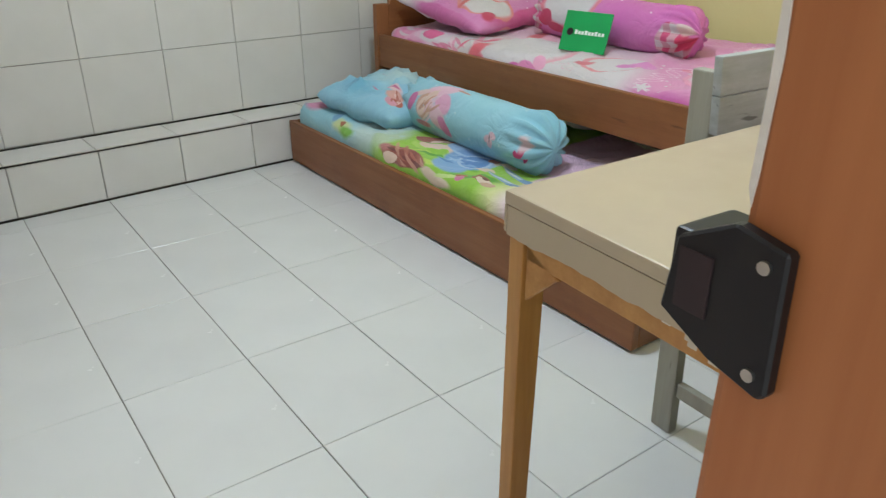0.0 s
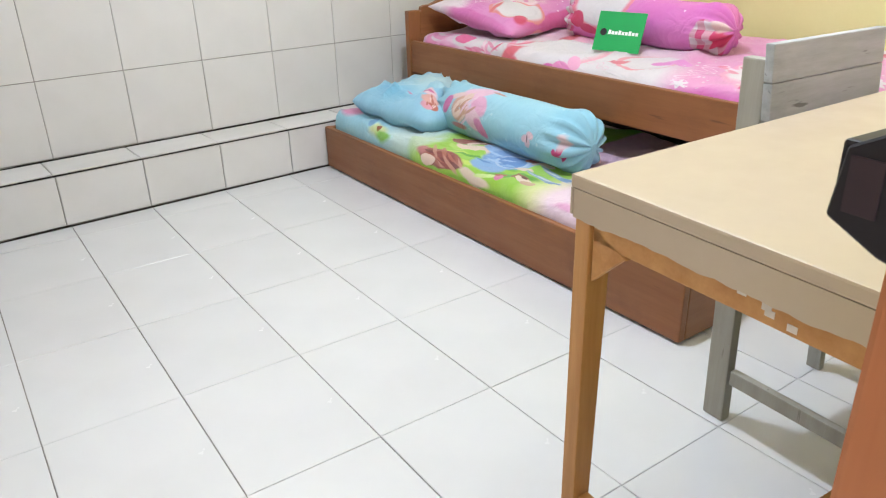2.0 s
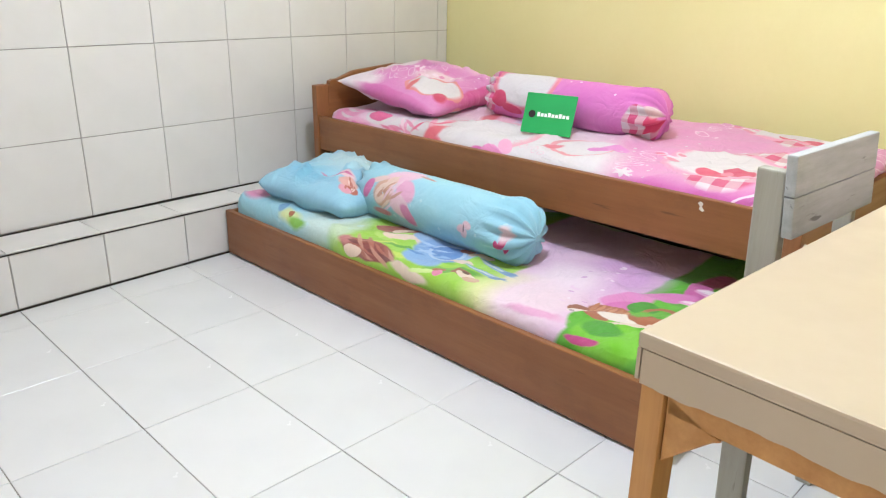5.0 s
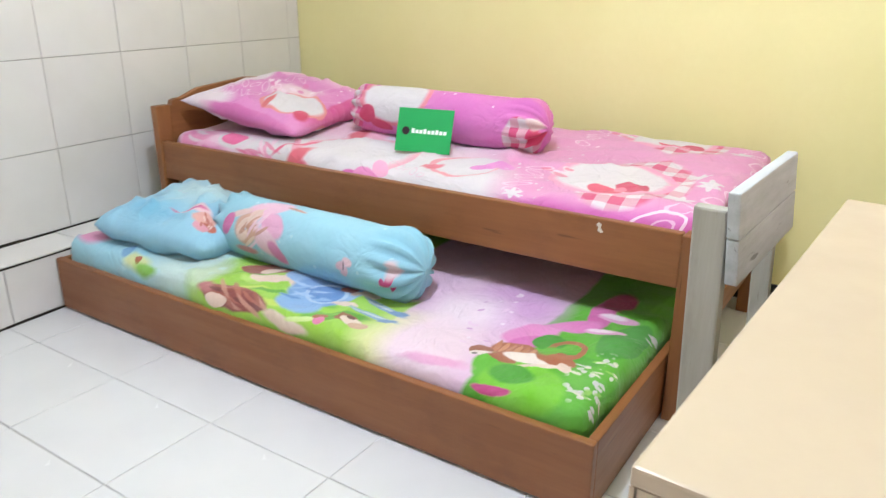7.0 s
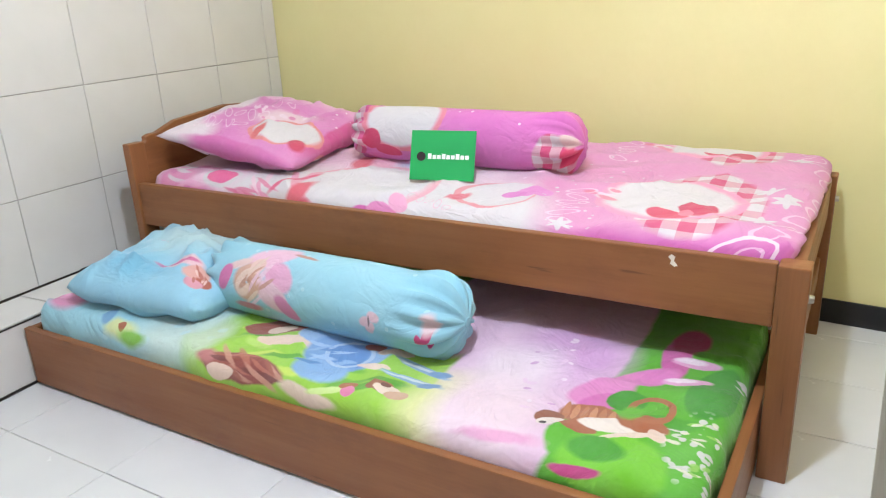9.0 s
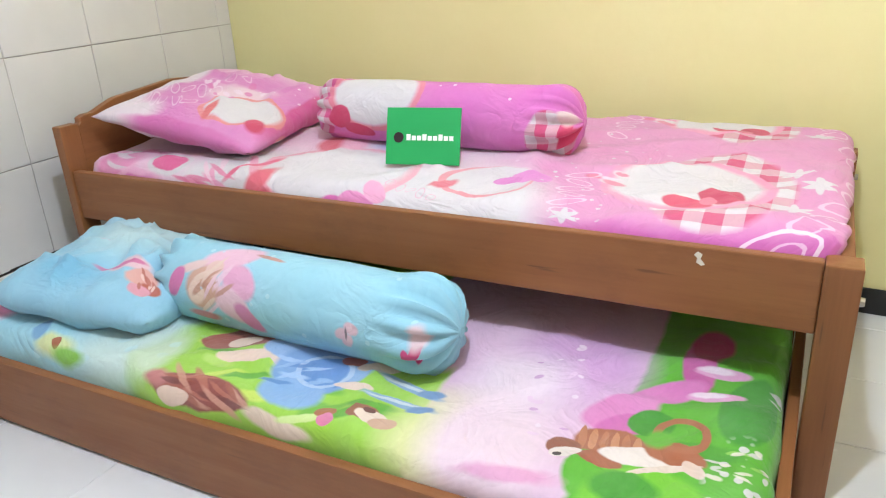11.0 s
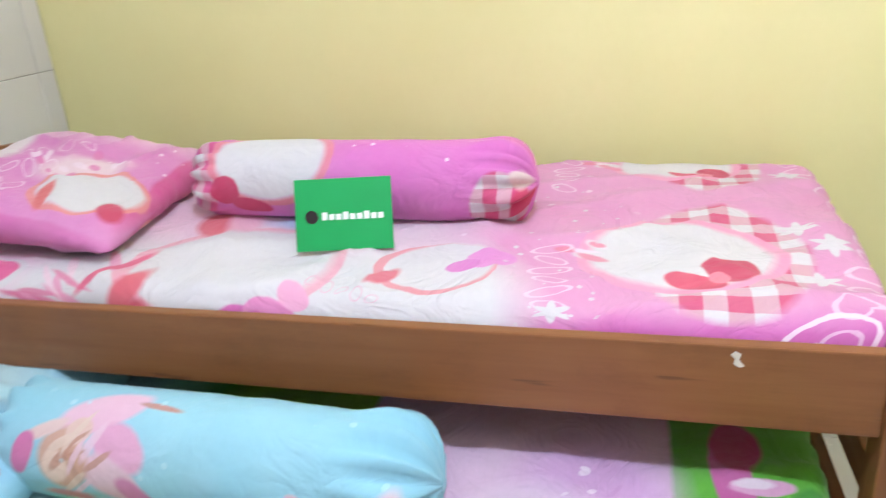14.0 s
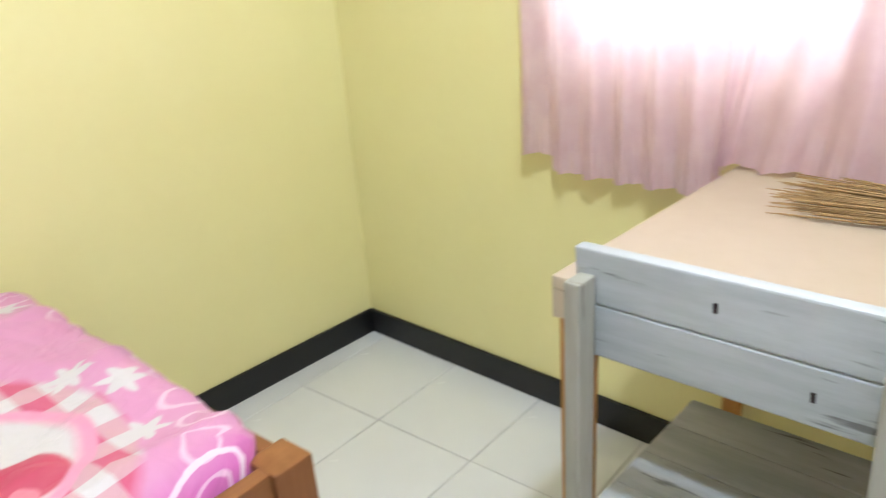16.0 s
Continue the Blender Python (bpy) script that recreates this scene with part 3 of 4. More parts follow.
CURTAIN, cnt, cb = shader("pink_curtain_cloth", 0.9)
cv = coords(cnt)
ccol = mix(cnt, ramp(cnt, noise_tex(cnt, cv, 18, 4), 0.35, 0.7), srgb(236, 214, 224), srgb(229, 202, 215))
link(cnt, ccol, cb.inputs["Base Color"])
trans = cnt.nodes.new("ShaderNodeBsdfTranslucent")
link(cnt, ccol, trans.inputs[0])
both = cnt.nodes.new("ShaderNodeMixShader")
both.inputs[0].default_value = 0.6
link(cnt, cb.outputs[0], both.inputs[1])
link(cnt, trans.outputs[0], both.inputs[2])
link(cnt, both.outputs[0], cnt.nodes["Material Output"].inputs[0])
bump(cnt, cb, noise_tex(cnt, cv, 300, 3), 0.2, 0.0006)


# ---- mesh helpers ----
def part(name, bm, material, parent=None, label="", smooth=False):
    me = bpy.data.meshes.new(name)
    bmesh.ops.recalc_face_normals(bm, faces=bm.faces)
    bm.to_mesh(me)
    bm.free()
    me.materials.append(material)
    if smooth:
        me.shade_smooth()
    ob = new(name, me)
    ob.parent = parent
    if label:
        ob["label"] = label
    return ob


def thing(name, x, y, z, label, category, group="", kind="", rz=0):
    e = new(name)
    e.matrix_world = pose(x, y, z, 0, 0, rz)
    e.empty_display_size = 0.05
    return tagged(e, label, category, group, kind)


def box(x0, x1, y0, y1, z0, z1, bevel=0.003, bm=None, m=None):
    bm = bm or bmesh.new()
    r = bmesh.ops.create_cube(bm, size=1)
    t = Matrix.Translation(((x0 + x1) / 2, (y0 + y1) / 2, (z0 + z1) / 2)) @ Matrix.Diagonal((x1 - x0, y1 - y0, z1 - z0, 1))
    bmesh.ops.transform(bm, matrix=(m @ t) if m else t, verts=r["verts"])
    if bevel:
        edges = list({e for v in r["verts"] for e in v.link_edges})
        bmesh.ops.bevel(bm, geom=edges, offset=bevel, segments=2, affect="EDGES", profile=0.6)
    return bm


def prism(profile, depth, m, bevel=0.002):
    """A flat outline in x and z, pushed through y by depth, laid by m."""
    bm = bmesh.new()
    f = bm.faces.new([bm.verts.new((x, 0, z)) for x, z in profile])
    r = bmesh.ops.extrude_face_region(bm, geom=[f])
    bmesh.ops.translate(bm, vec=(0, depth, 0), verts=[v for v in r["geom"] if isinstance(v, bmesh.types.BMVert)])
    if bevel:
        bmesh.ops.bevel(bm, geom=list(bm.edges), offset=bevel, segments=1, affect="EDGES")
    bmesh.ops.transform(bm, matrix=m, verts=bm.verts)
    return bm


def rod(a, b, r0, r1=None, segs=10, bm=None):
    bm = bm or bmesh.new()
    a, b = Vector(a), Vector(b)
    r = bmesh.ops.create_cone(bm, segments=segs, radius1=r0, radius2=r0 if r1 is None else r1, depth=(b - a).length, cap_ends=True)
    turn = (b - a).to_track_quat("Z", "Y").to_matrix().to_4x4()
    bmesh.ops.transform(bm, matrix=Matrix.Translation((a + b) / 2) @ turn, verts=r["verts"])
    return bm


def ring_mesh(centre, major, minor, m=None, segs=24, bm=None):
    bm = bm or bmesh.new()
    rows = []
    for i in range(segs):
        a = 2 * math.pi * i / segs
        rows.append([bm.verts.new((centre[0] + (major + minor * math.cos(b)) * math.cos(a), centre[1] + minor * math.sin(b),
                                   centre[2] + (major + minor * math.cos(b)) * math.sin(a))) for b in [2 * math.pi * k / 8 for k in range(8)]])
    made = [v for r in rows for v in r]
    for i in range(segs):
        for k in range(8):
            bm.faces.new((rows[i][k], rows[(i + 1) % segs][k], rows[(i + 1) % segs][(k + 1) % 8], rows[i][(k + 1) % 8]))
    if m:
        bmesh.ops.transform(bm, matrix=m, verts=made)
    return bm


def line_frame(p0, p1):
    """A frame whose x runs from p0 to p1 on the floor and whose y points to the left of that."""
    a = math.atan2(p1[1] - p0[1], p1[0] - p0[0])
    return pose(p0[0], p0[1], 0, 0, 0, math.degrees(a)), math.hypot(p1[0] - p0[0], p1[1] - p0[1])


def wall(name, p0, p1, thick, z0, z1, holes, material, label):
    """A wall whose inner face runs from p0 to p1; it is thick to the right of that way. holes: (s0, s1, z0, z1)."""
    m, length = line_frame(p0, p1)
    ss = sorted({0.0, length, *[h[0] for h in holes], *[h[1] for h in holes]})
    zs = sorted({z0, z1, *[h[2] for h in holes], *[h[3] for h in holes]})
    def solid(i, k):
        if not (0 <= i < len(ss) - 1 and 0 <= k < len(zs) - 1):
            return False
        s, z = (ss[i] + ss[i + 1]) / 2, (zs[k] + zs[k + 1]) / 2
        return not any(h[0] < s < h[1] and h[2] < z < h[3] for h in holes)
    bm = bmesh.new()
    seen = {}
    def vert(*c):
        k = tuple(round(v, 5) for v in c)
        if k not in seen:
            seen[k] = bm.verts.new(c)
        return seen[k]
    for i in range(len(ss) - 1):
        for k in range(len(zs) - 1):
            if not solid(i, k):
                continue
            a, b, c, d = ss[i], ss[i + 1], zs[k], zs[k + 1]
            bm.faces.new((vert(a, 0, c), vert(b, 0, c), vert(b, 0, d), vert(a, 0, d)))
            bm.faces.new((vert(a, -thick, c), vert(a, -thick, d), vert(b, -thick, d), vert(b, -thick, c)))
            for ok, quad in ((solid(i - 1, k), ((a, 0, c), (a, 0, d), (a, -thick, d), (a, -thick, c))),
                             (solid(i + 1, k), ((b, 0, c), (b, -thick, c), (b, -thick, d), (b, 0, d))),
                             (solid(i, k - 1), ((a, 0, c), (a, -thick, c), (b, -thick, c), (b, 0, c))),
                             (solid(i, k + 1), ((a, 0, d), (b, 0, d), (b, -thick, d), (a, -thick, d)))):
                if not ok:
                    bm.faces.new([vert(*q) for q in quad])
    ob = part(name, bm, material)
    ob.matrix_world = m
    return tagged(ob, label, "wall", kind="structure")


def rounded(half, r, n, lump, seed, sag=0.0, slope=0.0, R=0.11):
    """A soft box: rounded by r, n cells along each side, with low lumps; its cloth is unfolded into UV metres."""
    bm = bmesh.new()
    uv = bm.loops.layers.uv.new("UVMap")
    hx, hy, hz = half
    flat = {}
    def ground(p, side):
        ax, ay = max(0.0, abs(p.x) - (hx - R)), max(0.0, abs(p.y) - (hy - R))
        if ax > 0 and ay > 0:
            k = max(ax, ay) / math.hypot(ax, ay)
            p = Vector((math.copysign(hx - R + ax * k, p.x), math.copysign(hy - R + ay * k, p.y), p.z))
        q = Vector(max(-h + r, min(h - r, c)) for c, h in zip(p, half))
        d = p - q
        out = q + d.normalized() * r if d.length > 1e-9 else p.copy()
        w = noise.noise(Vector((p.x * 3 + seed, p.y * 3, p.z * 3))) * lump + noise.noise(Vector((p.x * 11, p.y * 7 + seed, p.z * 9))) * lump * 0.35
        nrm = d.normalized() if d.length > 1e-9 else Vector((0, 0, 1))
        out += nrm * w
        rim = max(abs(p.x) / hx, abs(p.y) / hy)
        if rim > 0.8 and p.z > -0.5 * hz:
            pull = math.sin((p.x + p.y * 1.0) * 31 + 9 * noise.noise(Vector((p.x * 4, p.y * 4, seed)))) * (rim - 0.8) / 0.2
            out += nrm * pull * lump * 0.28
        slack = noise.noise(Vector((p.x * 2.2 + seed, p.y * 9 + p.x * 6, 5)))
        out.z += (lump * 0.5 * max(0, 0.35 - abs(slack)) / 0.35 if out.z > 0 else 0)
        if out.z > 0:
            out.z += slope * p.x / hx
            out.z -= sag * max(0, (abs(p.x) / hx) ** 6, (abs(p.y) / hy) ** 6)
        return out
    def sheet(axis, sign):
        u, v = [k for k in range(3) if k != axis]
        nu, nv = n[u], n[v]
        grid = []
        for i in range(nu + 1):
            row = []
            for j in range(nv + 1):
                p = Vector((0, 0, 0))
                p[axis] = sign * half[axis]
                p[u], p[v] = -half[u] + 2 * half[u] * i / nu, -half[v] + 2 * half[v] * j / nv
                key = tuple(round(c, 5) for c in p)
                if key not in flat:
                    flat[key] = bm.verts.new(ground(p, axis))
                drop = hz - p.z
                k = [p.x, p.y]
                if axis < 2:
                    k[axis] += sign * drop
                row.append((flat[key], tuple(k)))
            grid.append(row)
        for i in range(nu):
            for j in range(nv):
                q = (grid[i][j], grid[i + 1][j], grid[i + 1][j + 1], grid[i][j + 1])
                f = bm.faces.new([c[0] for c in q])
                for loop, c in zip(f.loops, q):
                    loop[uv].uv = c[1]
    for axis in range(3):
        for sign in (-1, 1):
            sheet(axis, sign)
    return bm


def shift_uv(bm, dx, dy):
    uv = bm.loops.layers.uv.active
    for f in bm.faces:
        for loop in f.loops:
            loop[uv].uv.x += dx
            loop[uv].uv.y += dy
    return bm


def pillow(w, h, thick, seed, ear=0.05, blunt=0.05):
    bm = bmesh.new()
    uv = bm.loops.layers.uv.new("UVMap")
    n = 48
    def at(i, j, side):
        a, b = 2 * i / n - 1, 2 * j / n - 1
        pull = 1 - blunt * abs(a * b) ** 4 - ear * (1 - abs(a) ** 2) * abs(b) ** 3 - ear * (1 - abs(b) ** 2) * abs(a) ** 3
        x, y = a * w / 2 * pull, b * h / 2 * pull
        body = max(0.0, (1 - abs(a) ** 3.2) * (1 - abs(b) ** 3.2)) ** 0.48
        fold = noise.noise(Vector((a * 2.4 + seed, b * 2.4, side))) * 0.30 + noise.noise(Vector((a * 6, b * 4 + seed, side))) * 0.17
        edge = (1 - max(abs(a), abs(b)) ** 4)
        fold += 0.30 * (1 - abs(noise.noise(Vector((a * 1.5 + b * 1.1 + seed * 3, b * 1.9 - a * 0.7, side * 2))))) ** 9 * edge - 0.06
        wrinkle = 0.05 * math.sin(18 * math.atan2(b, a) + seed) * max(abs(a), abs(b)) ** 3 * edge * 3
        return (x, y, side * thick / 2 * body * (1 + fold + wrinkle * 0.5))
    sides = {}
    for side in (1, -1):
        for i in range(n + 1):
            for j in range(n + 1):
                rim = i in (0, n) or j in (0, n)
                if side == -1 and rim:
                    sides[side, i, j] = sides[1, i, j]
                else:
                    sides[side, i, j] = bm.verts.new(at(i, j, side))
    for side in (1, -1):
        for i in range(n):
            for j in range(n):
                ids = ((i, j), (i + 1, j), (i + 1, j + 1), (i, j + 1))
                f = bm.faces.new([sides[side, a, b] for a, b in ids])
                for loop, (a, b) in zip(f.loops, ids):
                    loop[uv].uv = ((2 * a / n - 1) * w / 2, (2 * b / n - 1) * h / 2)
    return bm


def bolster(length, r, seed, cap=1.15):
    """A bolster along +x from 0, its case gathered into a knot at both ends; v of the UV is zero on top."""
    bm = bmesh.new()
    uv = bm.loops.layers.uv.new("UVMap")
    n, k = 64, 56
    rows = []
    for i in range(n + 1):
        s = i / n
        x = length * s
        e = min(s, 1 - s) * length
        q = min(1.0, e / (r * (cap if s < 0.5 else 1.15)))
        rad = r * (1 - (1 - q) ** 2.4) ** 0.5 if q < 1 else r
        rad = max(rad, 0.012)
        gather = max(0.0, 1 - e / (r * (cap + 0.15 if s < 0.5 else 1.75)))
        row = []
        for j in range(k):
            a = 2 * math.pi * j / k
            lump = 1 + 0.035 * noise.noise(Vector((x * 5 + seed, math.cos(a) * 1.2, math.sin(a) * 1.2))) + 0.02 * noise.noise(Vector((x * 16, math.cos(a) * 3 + seed, math.sin(a) * 3)))
            pleat = 1 + gather ** 1.2 * 0.30 * math.cos(12 * a + 2.5 * noise.noise(Vector((math.cos(a) * 2, math.sin(a) * 2, seed))))
            rr = rad * lump * (pleat if rad > 0.02 else 1)
            row.append(bm.verts.new((x + (0.012 if i == 0 else -0.012 if i == n else 0) * 0, rr * math.sin(a), max(rr * math.cos(a), -0.9 * r))))
        rows.append(row)
    for i in range(n):
        for j in range(k):
            q = ((i, j), (i + 1, j), (i + 1, j + 1), (i, j + 1))
            f = bm.faces.new([rows[a][b % k] for a, b in q])
            for loop, (a, b) in zip(f.loops, q):
                loop[uv].uv = (length * a / n, ((b + k / 2) % k - k / 2 if b != k else 0) / k * 2 * math.pi * r if not (j == k // 2 - 1 and b == k // 2) else math.pi * r)
    for end in (0, n):
        bm.faces.new(rows[end])
    return bm


# ---- the room's plan ----
NW, NE = (-0.9, 3.23), (2.998, 3.445)
SE, SW = (2.816, 0.004), (-0.9, 0.248)
HIGH = 2.75

# floor slab under the tiles, and the ground outside
tagged(part("floor", box(-1.05, 3.15, -0.2, 3.6, -0.12, -0.004, 0), GROUT), "white glazed tile floor with grey joints", "floor", kind="structure")
tagged(part("ground", box(-30, 30, -30, -0.204, -0.16, -0.06, 0), CONCRETE), "grey concrete yard outside the room", "ground", kind="structure")
tagged(part("ceiling", box(-1.1, 3.2, -0.3, 3.7, HIGH, HIGH + 0.12, 0), OFFWHITE), "white plastered ceiling", "ceiling", kind="structure")

DOOR_L, DOOR_R = -0.63, 0.2285
ms, south_len = line_frame(SW, SE)
tilt_s = math.atan2(SE[1] - SW[1], SE[0] - SW[0])
def s_of(x):
    return (x - SW[0]) / math.cos(tilt_s)
def y_south(x):
    return SW[1] + (x - SW[0]) * math.tan(tilt_s)
WIN = (1.40, 2.03, 0.96, 1.95)
south = wall("wall_south", SW, SE, 0.15, -0.06, HIGH, [(s_of(DOOR_L - 0.06), s_of(DOOR_R + 0.06), 0, 2.12), (s_of(WIN[0]), s_of(WIN[1]), WIN[2], WIN[3])], YELLOW,
             "yellow painted wall with a door and a curtained window")
wall("wall_east", SE, NE, 0.15, 0, HIGH, [], YELLOW, "plain yellow painted wall beside the bed")
wall("wall_west", NW, SW, 0.15, 0, HIGH, [], OFFWHITE, "plain white plastered wall")
north = wall("wall_north", NE, NW, 0.15, 0, HIGH, [], PALE_GROUT, "white square tiled wall with grey joints")

# raised tiled ledge along the foot of the tiled wall
def y_ledge(x):
    return 3.06 + 0.061 * x
def y_north(x):
    return NW[1] + (x - NW[0]) * (NE[1] - NW[1]) / (NE[0] - NW[0])
bm = bmesh.new()
bottom = [bm.verts.new((x, y, 0)) for x, y in ((-0.9, y_ledge(-0.9) + 0.006), (2.97, y_ledge(2.97) + 0.006), (2.97, y_north(2.97)), (-0.9, y_north(-0.9)))]
top = [bm.verts.new((v.co.x, v.co.y, 0.214)) for v in bottom]
bm.faces.new(bottom[::-1])
bm.faces.new(top)
for i in range(4):
    bm.faces.new((bottom[i], bottom[(i + 1) % 4], top[(i + 1) % 4], top[i]))
ledge = tagged(part("ledge", bm, PALE_GROUT), "low white tiled ledge with dirty joints along the wall", "ledge", kind="structure")

ml, l_len = line_frame((-0.9, y_ledge(-0.9)), (2.97, y_ledge(2.97)))
ledge_depth = y_north(1) - y_ledge(1)
def dirty_joint(y0, y1, z0, z1, seed, start=0.02):
    """A dark, uneven joint line along the ledge."""
    bm = bmesh.new()
    r = random.Random(seed)
    s = start
    while s < l_len - 0.06:
        e = min(s + r.uniform(0.05, 0.2), l_len - 0.05)
        h = r.uniform(0.55, 1.0)
        box(s, e, y0, y1, z0, z0 + (z1 - z0) * h, 0, bm)
        s = e
    ob = part("dirty_joint", bm, DARK_GROUT, ledge)
    ob.matrix_parent_inverse = Matrix.Identity(4)
    ob.matrix_basis = ml
dirty_joint(-0.002, 0.004, 0.0, 0.0075, 1)
dirty_joint(-0.001, 0.004, 0.207, 0.2125, 2)
dirty_joint(ledge_depth - 0.010, ledge_depth - 0.004, 0.2155, 0.222, 3)
dirty_joint(ledge_depth - 0.011, ledge_depth - 0.0045, 0.2155, 0.2265, 4, 1.85)

# skirting
def strip(name, p0, p1, s0, s1, height, depth, material, label, category, side=1):
    m, length = line_frame(p0, p1)
    ob = part(name, box(s0, s1, 0.0, depth, 0.0, height, 0.002), material)
    ob.matrix_world = m
    return tagged(ob, label, category, kind="structure")
_, east_len = line_frame(SE, NE)
strip("baseboard_east", SE, NE, 0.013, east_len - 0.3, 0.082, 0.012, BLACK, "black painted skirting at the yellow wall", "baseboard")
strip("baseboard_south", SW, SE, s_of(DOOR_R + 0.065), south_len - 0.002, 0.082, 0.012, BLACK, "black painted skirting under the window", "baseboard")

# ---- door ----
door = thing("door_1", 0, 0, 0, "wooden door frame with a pale pink door standing wide open", "door", kind="structure")
door.matrix_world = ms
sl, sr = s_of(DOOR_L), s_of(DOOR_R)
part("jamb", box(sr, sr + 0.06, -0.156, 0.002, 0, 2.06, 0.004), JAMB, door, "brown varnished jamb with scuffed paint")
part("jamb", box(sl - 0.06, sl, -0.156, 0.002, 0, 2.06, 0.004), JAMB, door)
part("head_jamb", box(sl - 0.06, sr + 0.06, -0.156, 0.002, 2.062, 2.12, 0.004), JAMB, door)
# keeper of the rim lock: a small black box lipped over the jamb's edge
kp = part("lock_keeper", prism([(0.024, 0.960), (0.028, 0.928), (0.003, 0.916), (-0.020, 0.911), (-0.0235, 0.914), (-0.0215, 0.969), (0.0, 0.973)],
                               0.007, Matrix.Translation((sr - 0.0003, 0.0, 0)) @ pose(0, 0, 0, 0, 0, 90), 0.0012), PLASTIC, door, "black metal rim lock keeper with two screws")
part("keeper_box", box(sr - 0.004, sr + 0.03, 0.003, 0.028, 0.927, 0.962, 0.002), PLASTIC, kp)
part("bolt_slot", box(sr - 0.0082, sr - 0.0068, 0.006, 0.021, 0.932, 0.957, 0.0003), INK, kp)
for y, z in ((-0.014, 0.962), (-0.016, 0.920)):
    part("screw", rod((sr - 0.0088, y, z), (sr - 0.0068, y, z), 0.0026), STEEL, kp, "steel screw head")
part("paint_scuff", prism([(0.0, 0.978), (0.0022, 0.985), (0.0018, 1.02), (0.0026, 1.05), (0.0006, 1.07), (-0.0016, 1.03), (-0.0008, 0.99)], 0.0006, Matrix.Translation((sr - 0.0004, 0.0, 0)) @ pose(0, 0, 0, 0, 0, 90), 0),
     CHIP, door, "bare pale scuff along the jamb edge")
# the leaf, swung wide into the room
leaf = part("door_leaf", box(0.0, 0.835, -0.018, 0.018, 0.012, 2.05, 0.003), DOOR_FACE, door, "pale pink painted door leaf")
leaf.matrix_parent_inverse = Matrix.Identity(4)
leaf.matrix_basis = pose(sl + 0.022, 0.024, 0, 0, 0, 96)
part("leaf_edge", box(0.8355, 0.842, -0.0185, 0.0185, 0.012, 2.05, 0.002), BROWN_Z, leaf, "brown edge strip")
rose = part("lock_cylinder", rod((0.765, -0.018, 0.94), (0.765, -0.03, 0.94), 0.027, 0.023, 24), STEEL, leaf, "round steel lock cylinder")
part("pull_handle", rod((0.765, -0.05, 1.06), (0.765, -0.05, 0.99), 0.009, 0.012, 16, rod((0.765, -0.018, 1.06), (0.765, -0.052, 1.06), 0.022, 0.013, 20)), STEEL, leaf, "steel door handle")
key = part("key", box(0.763, 0.767, -0.056, -0.03, 0.932, 0.948, 0.001), BRASS, leaf, "key left in the lock")
ringp = part("key_ring", ring_mesh((0.765, -0.06, 0.918), 0.016, 0.0015), STEEL, leaf, "steel key ring")
bm = bmesh.new()
for k in range(6):
    zz = 0.9 - 0.02 * k
    ring_mesh((0.765 + 0.002 * (-1) ** k, -0.06, zz), 0.008, 0.0018, Matrix.Translation((0.765, -0.06, zz)) @ pose(0, 0, 0, 0, 0, 90 * (k % 2)) @ Matrix.Translation((-0.765, 0.06, -zz)), 14, bm)
part("key_chain", bm, STEEL, leaf)
fob = part("key_fob", box(0.745, 0.785, -0.066, -0.054, 0.735, 0.782, 0.005), ORANGE, leaf, "orange plastic key fob")
part("fob_print", box(0.754, 0.774, -0.0675, -0.0655, 0.745, 0.772, 0.0005), VIOLET, fob)
for z in (0.25, 1.05, 1.8):
    part("hinge", rod((-0.004, 0.02, z), (-0.004, 0.02, z + 0.09), 0.006), STEEL, leaf)

# ---- window and curtain ----
win = thing("window_1", 0, 0, 0, "white framed window with clear panes behind a pink curtain", "window", kind="structure")
win.matrix_world = ms
w0, w1 = s_of(WIN[0]), s_of(WIN[1])
bm = bmesh.new()
for a in (w0, w1 - 0.045):
    box(a, a + 0.045, -0.11, -0.05, WIN[2], WIN[3], 0.003, bm)
for z in (WIN[2], WIN[3] - 0.045):
    box(w0 + 0.045, w1 - 0.045, -0.11, -0.05, z, z + 0.045, 0.003, bm)
wf = part("window_frame", bm, ALU, win)
part("mullion", box((w0 + w1) / 2 - 0.02, (w0 + w1) / 2 + 0.02, -0.105, -0.055, WIN[2] + 0.045, WIN[3] - 0.045, 0.003), ALU, win)
for a, b in ((w0 + 0.045, (w0 + w1) / 2 - 0.02), ((w0 + w1) / 2 + 0.02, w1 - 0.045)):
    g = part("pane", box(a, b, -0.083, -0.079, WIN[2] + 0.045, WIN[3] - 0.045, 0), GLASS, win)
    g.visible_shadow = False

day = new("daylight", bpy.data.lights.new("daylight", "AREA"))
day.data.shape, day.data.size, day.data.size_y, day.data.energy, day.data.color = "RECTANGLE", WIN[1] - WIN[0] - 0.02, WIN[3] - WIN[2] - 0.02, 10, (0.95, 0.98, 1.0)
day.matrix_world = ms @ pose((w0 + w1) / 2, -0.13, (WIN[2] + WIN[3]) / 2, 90, 0, 0)

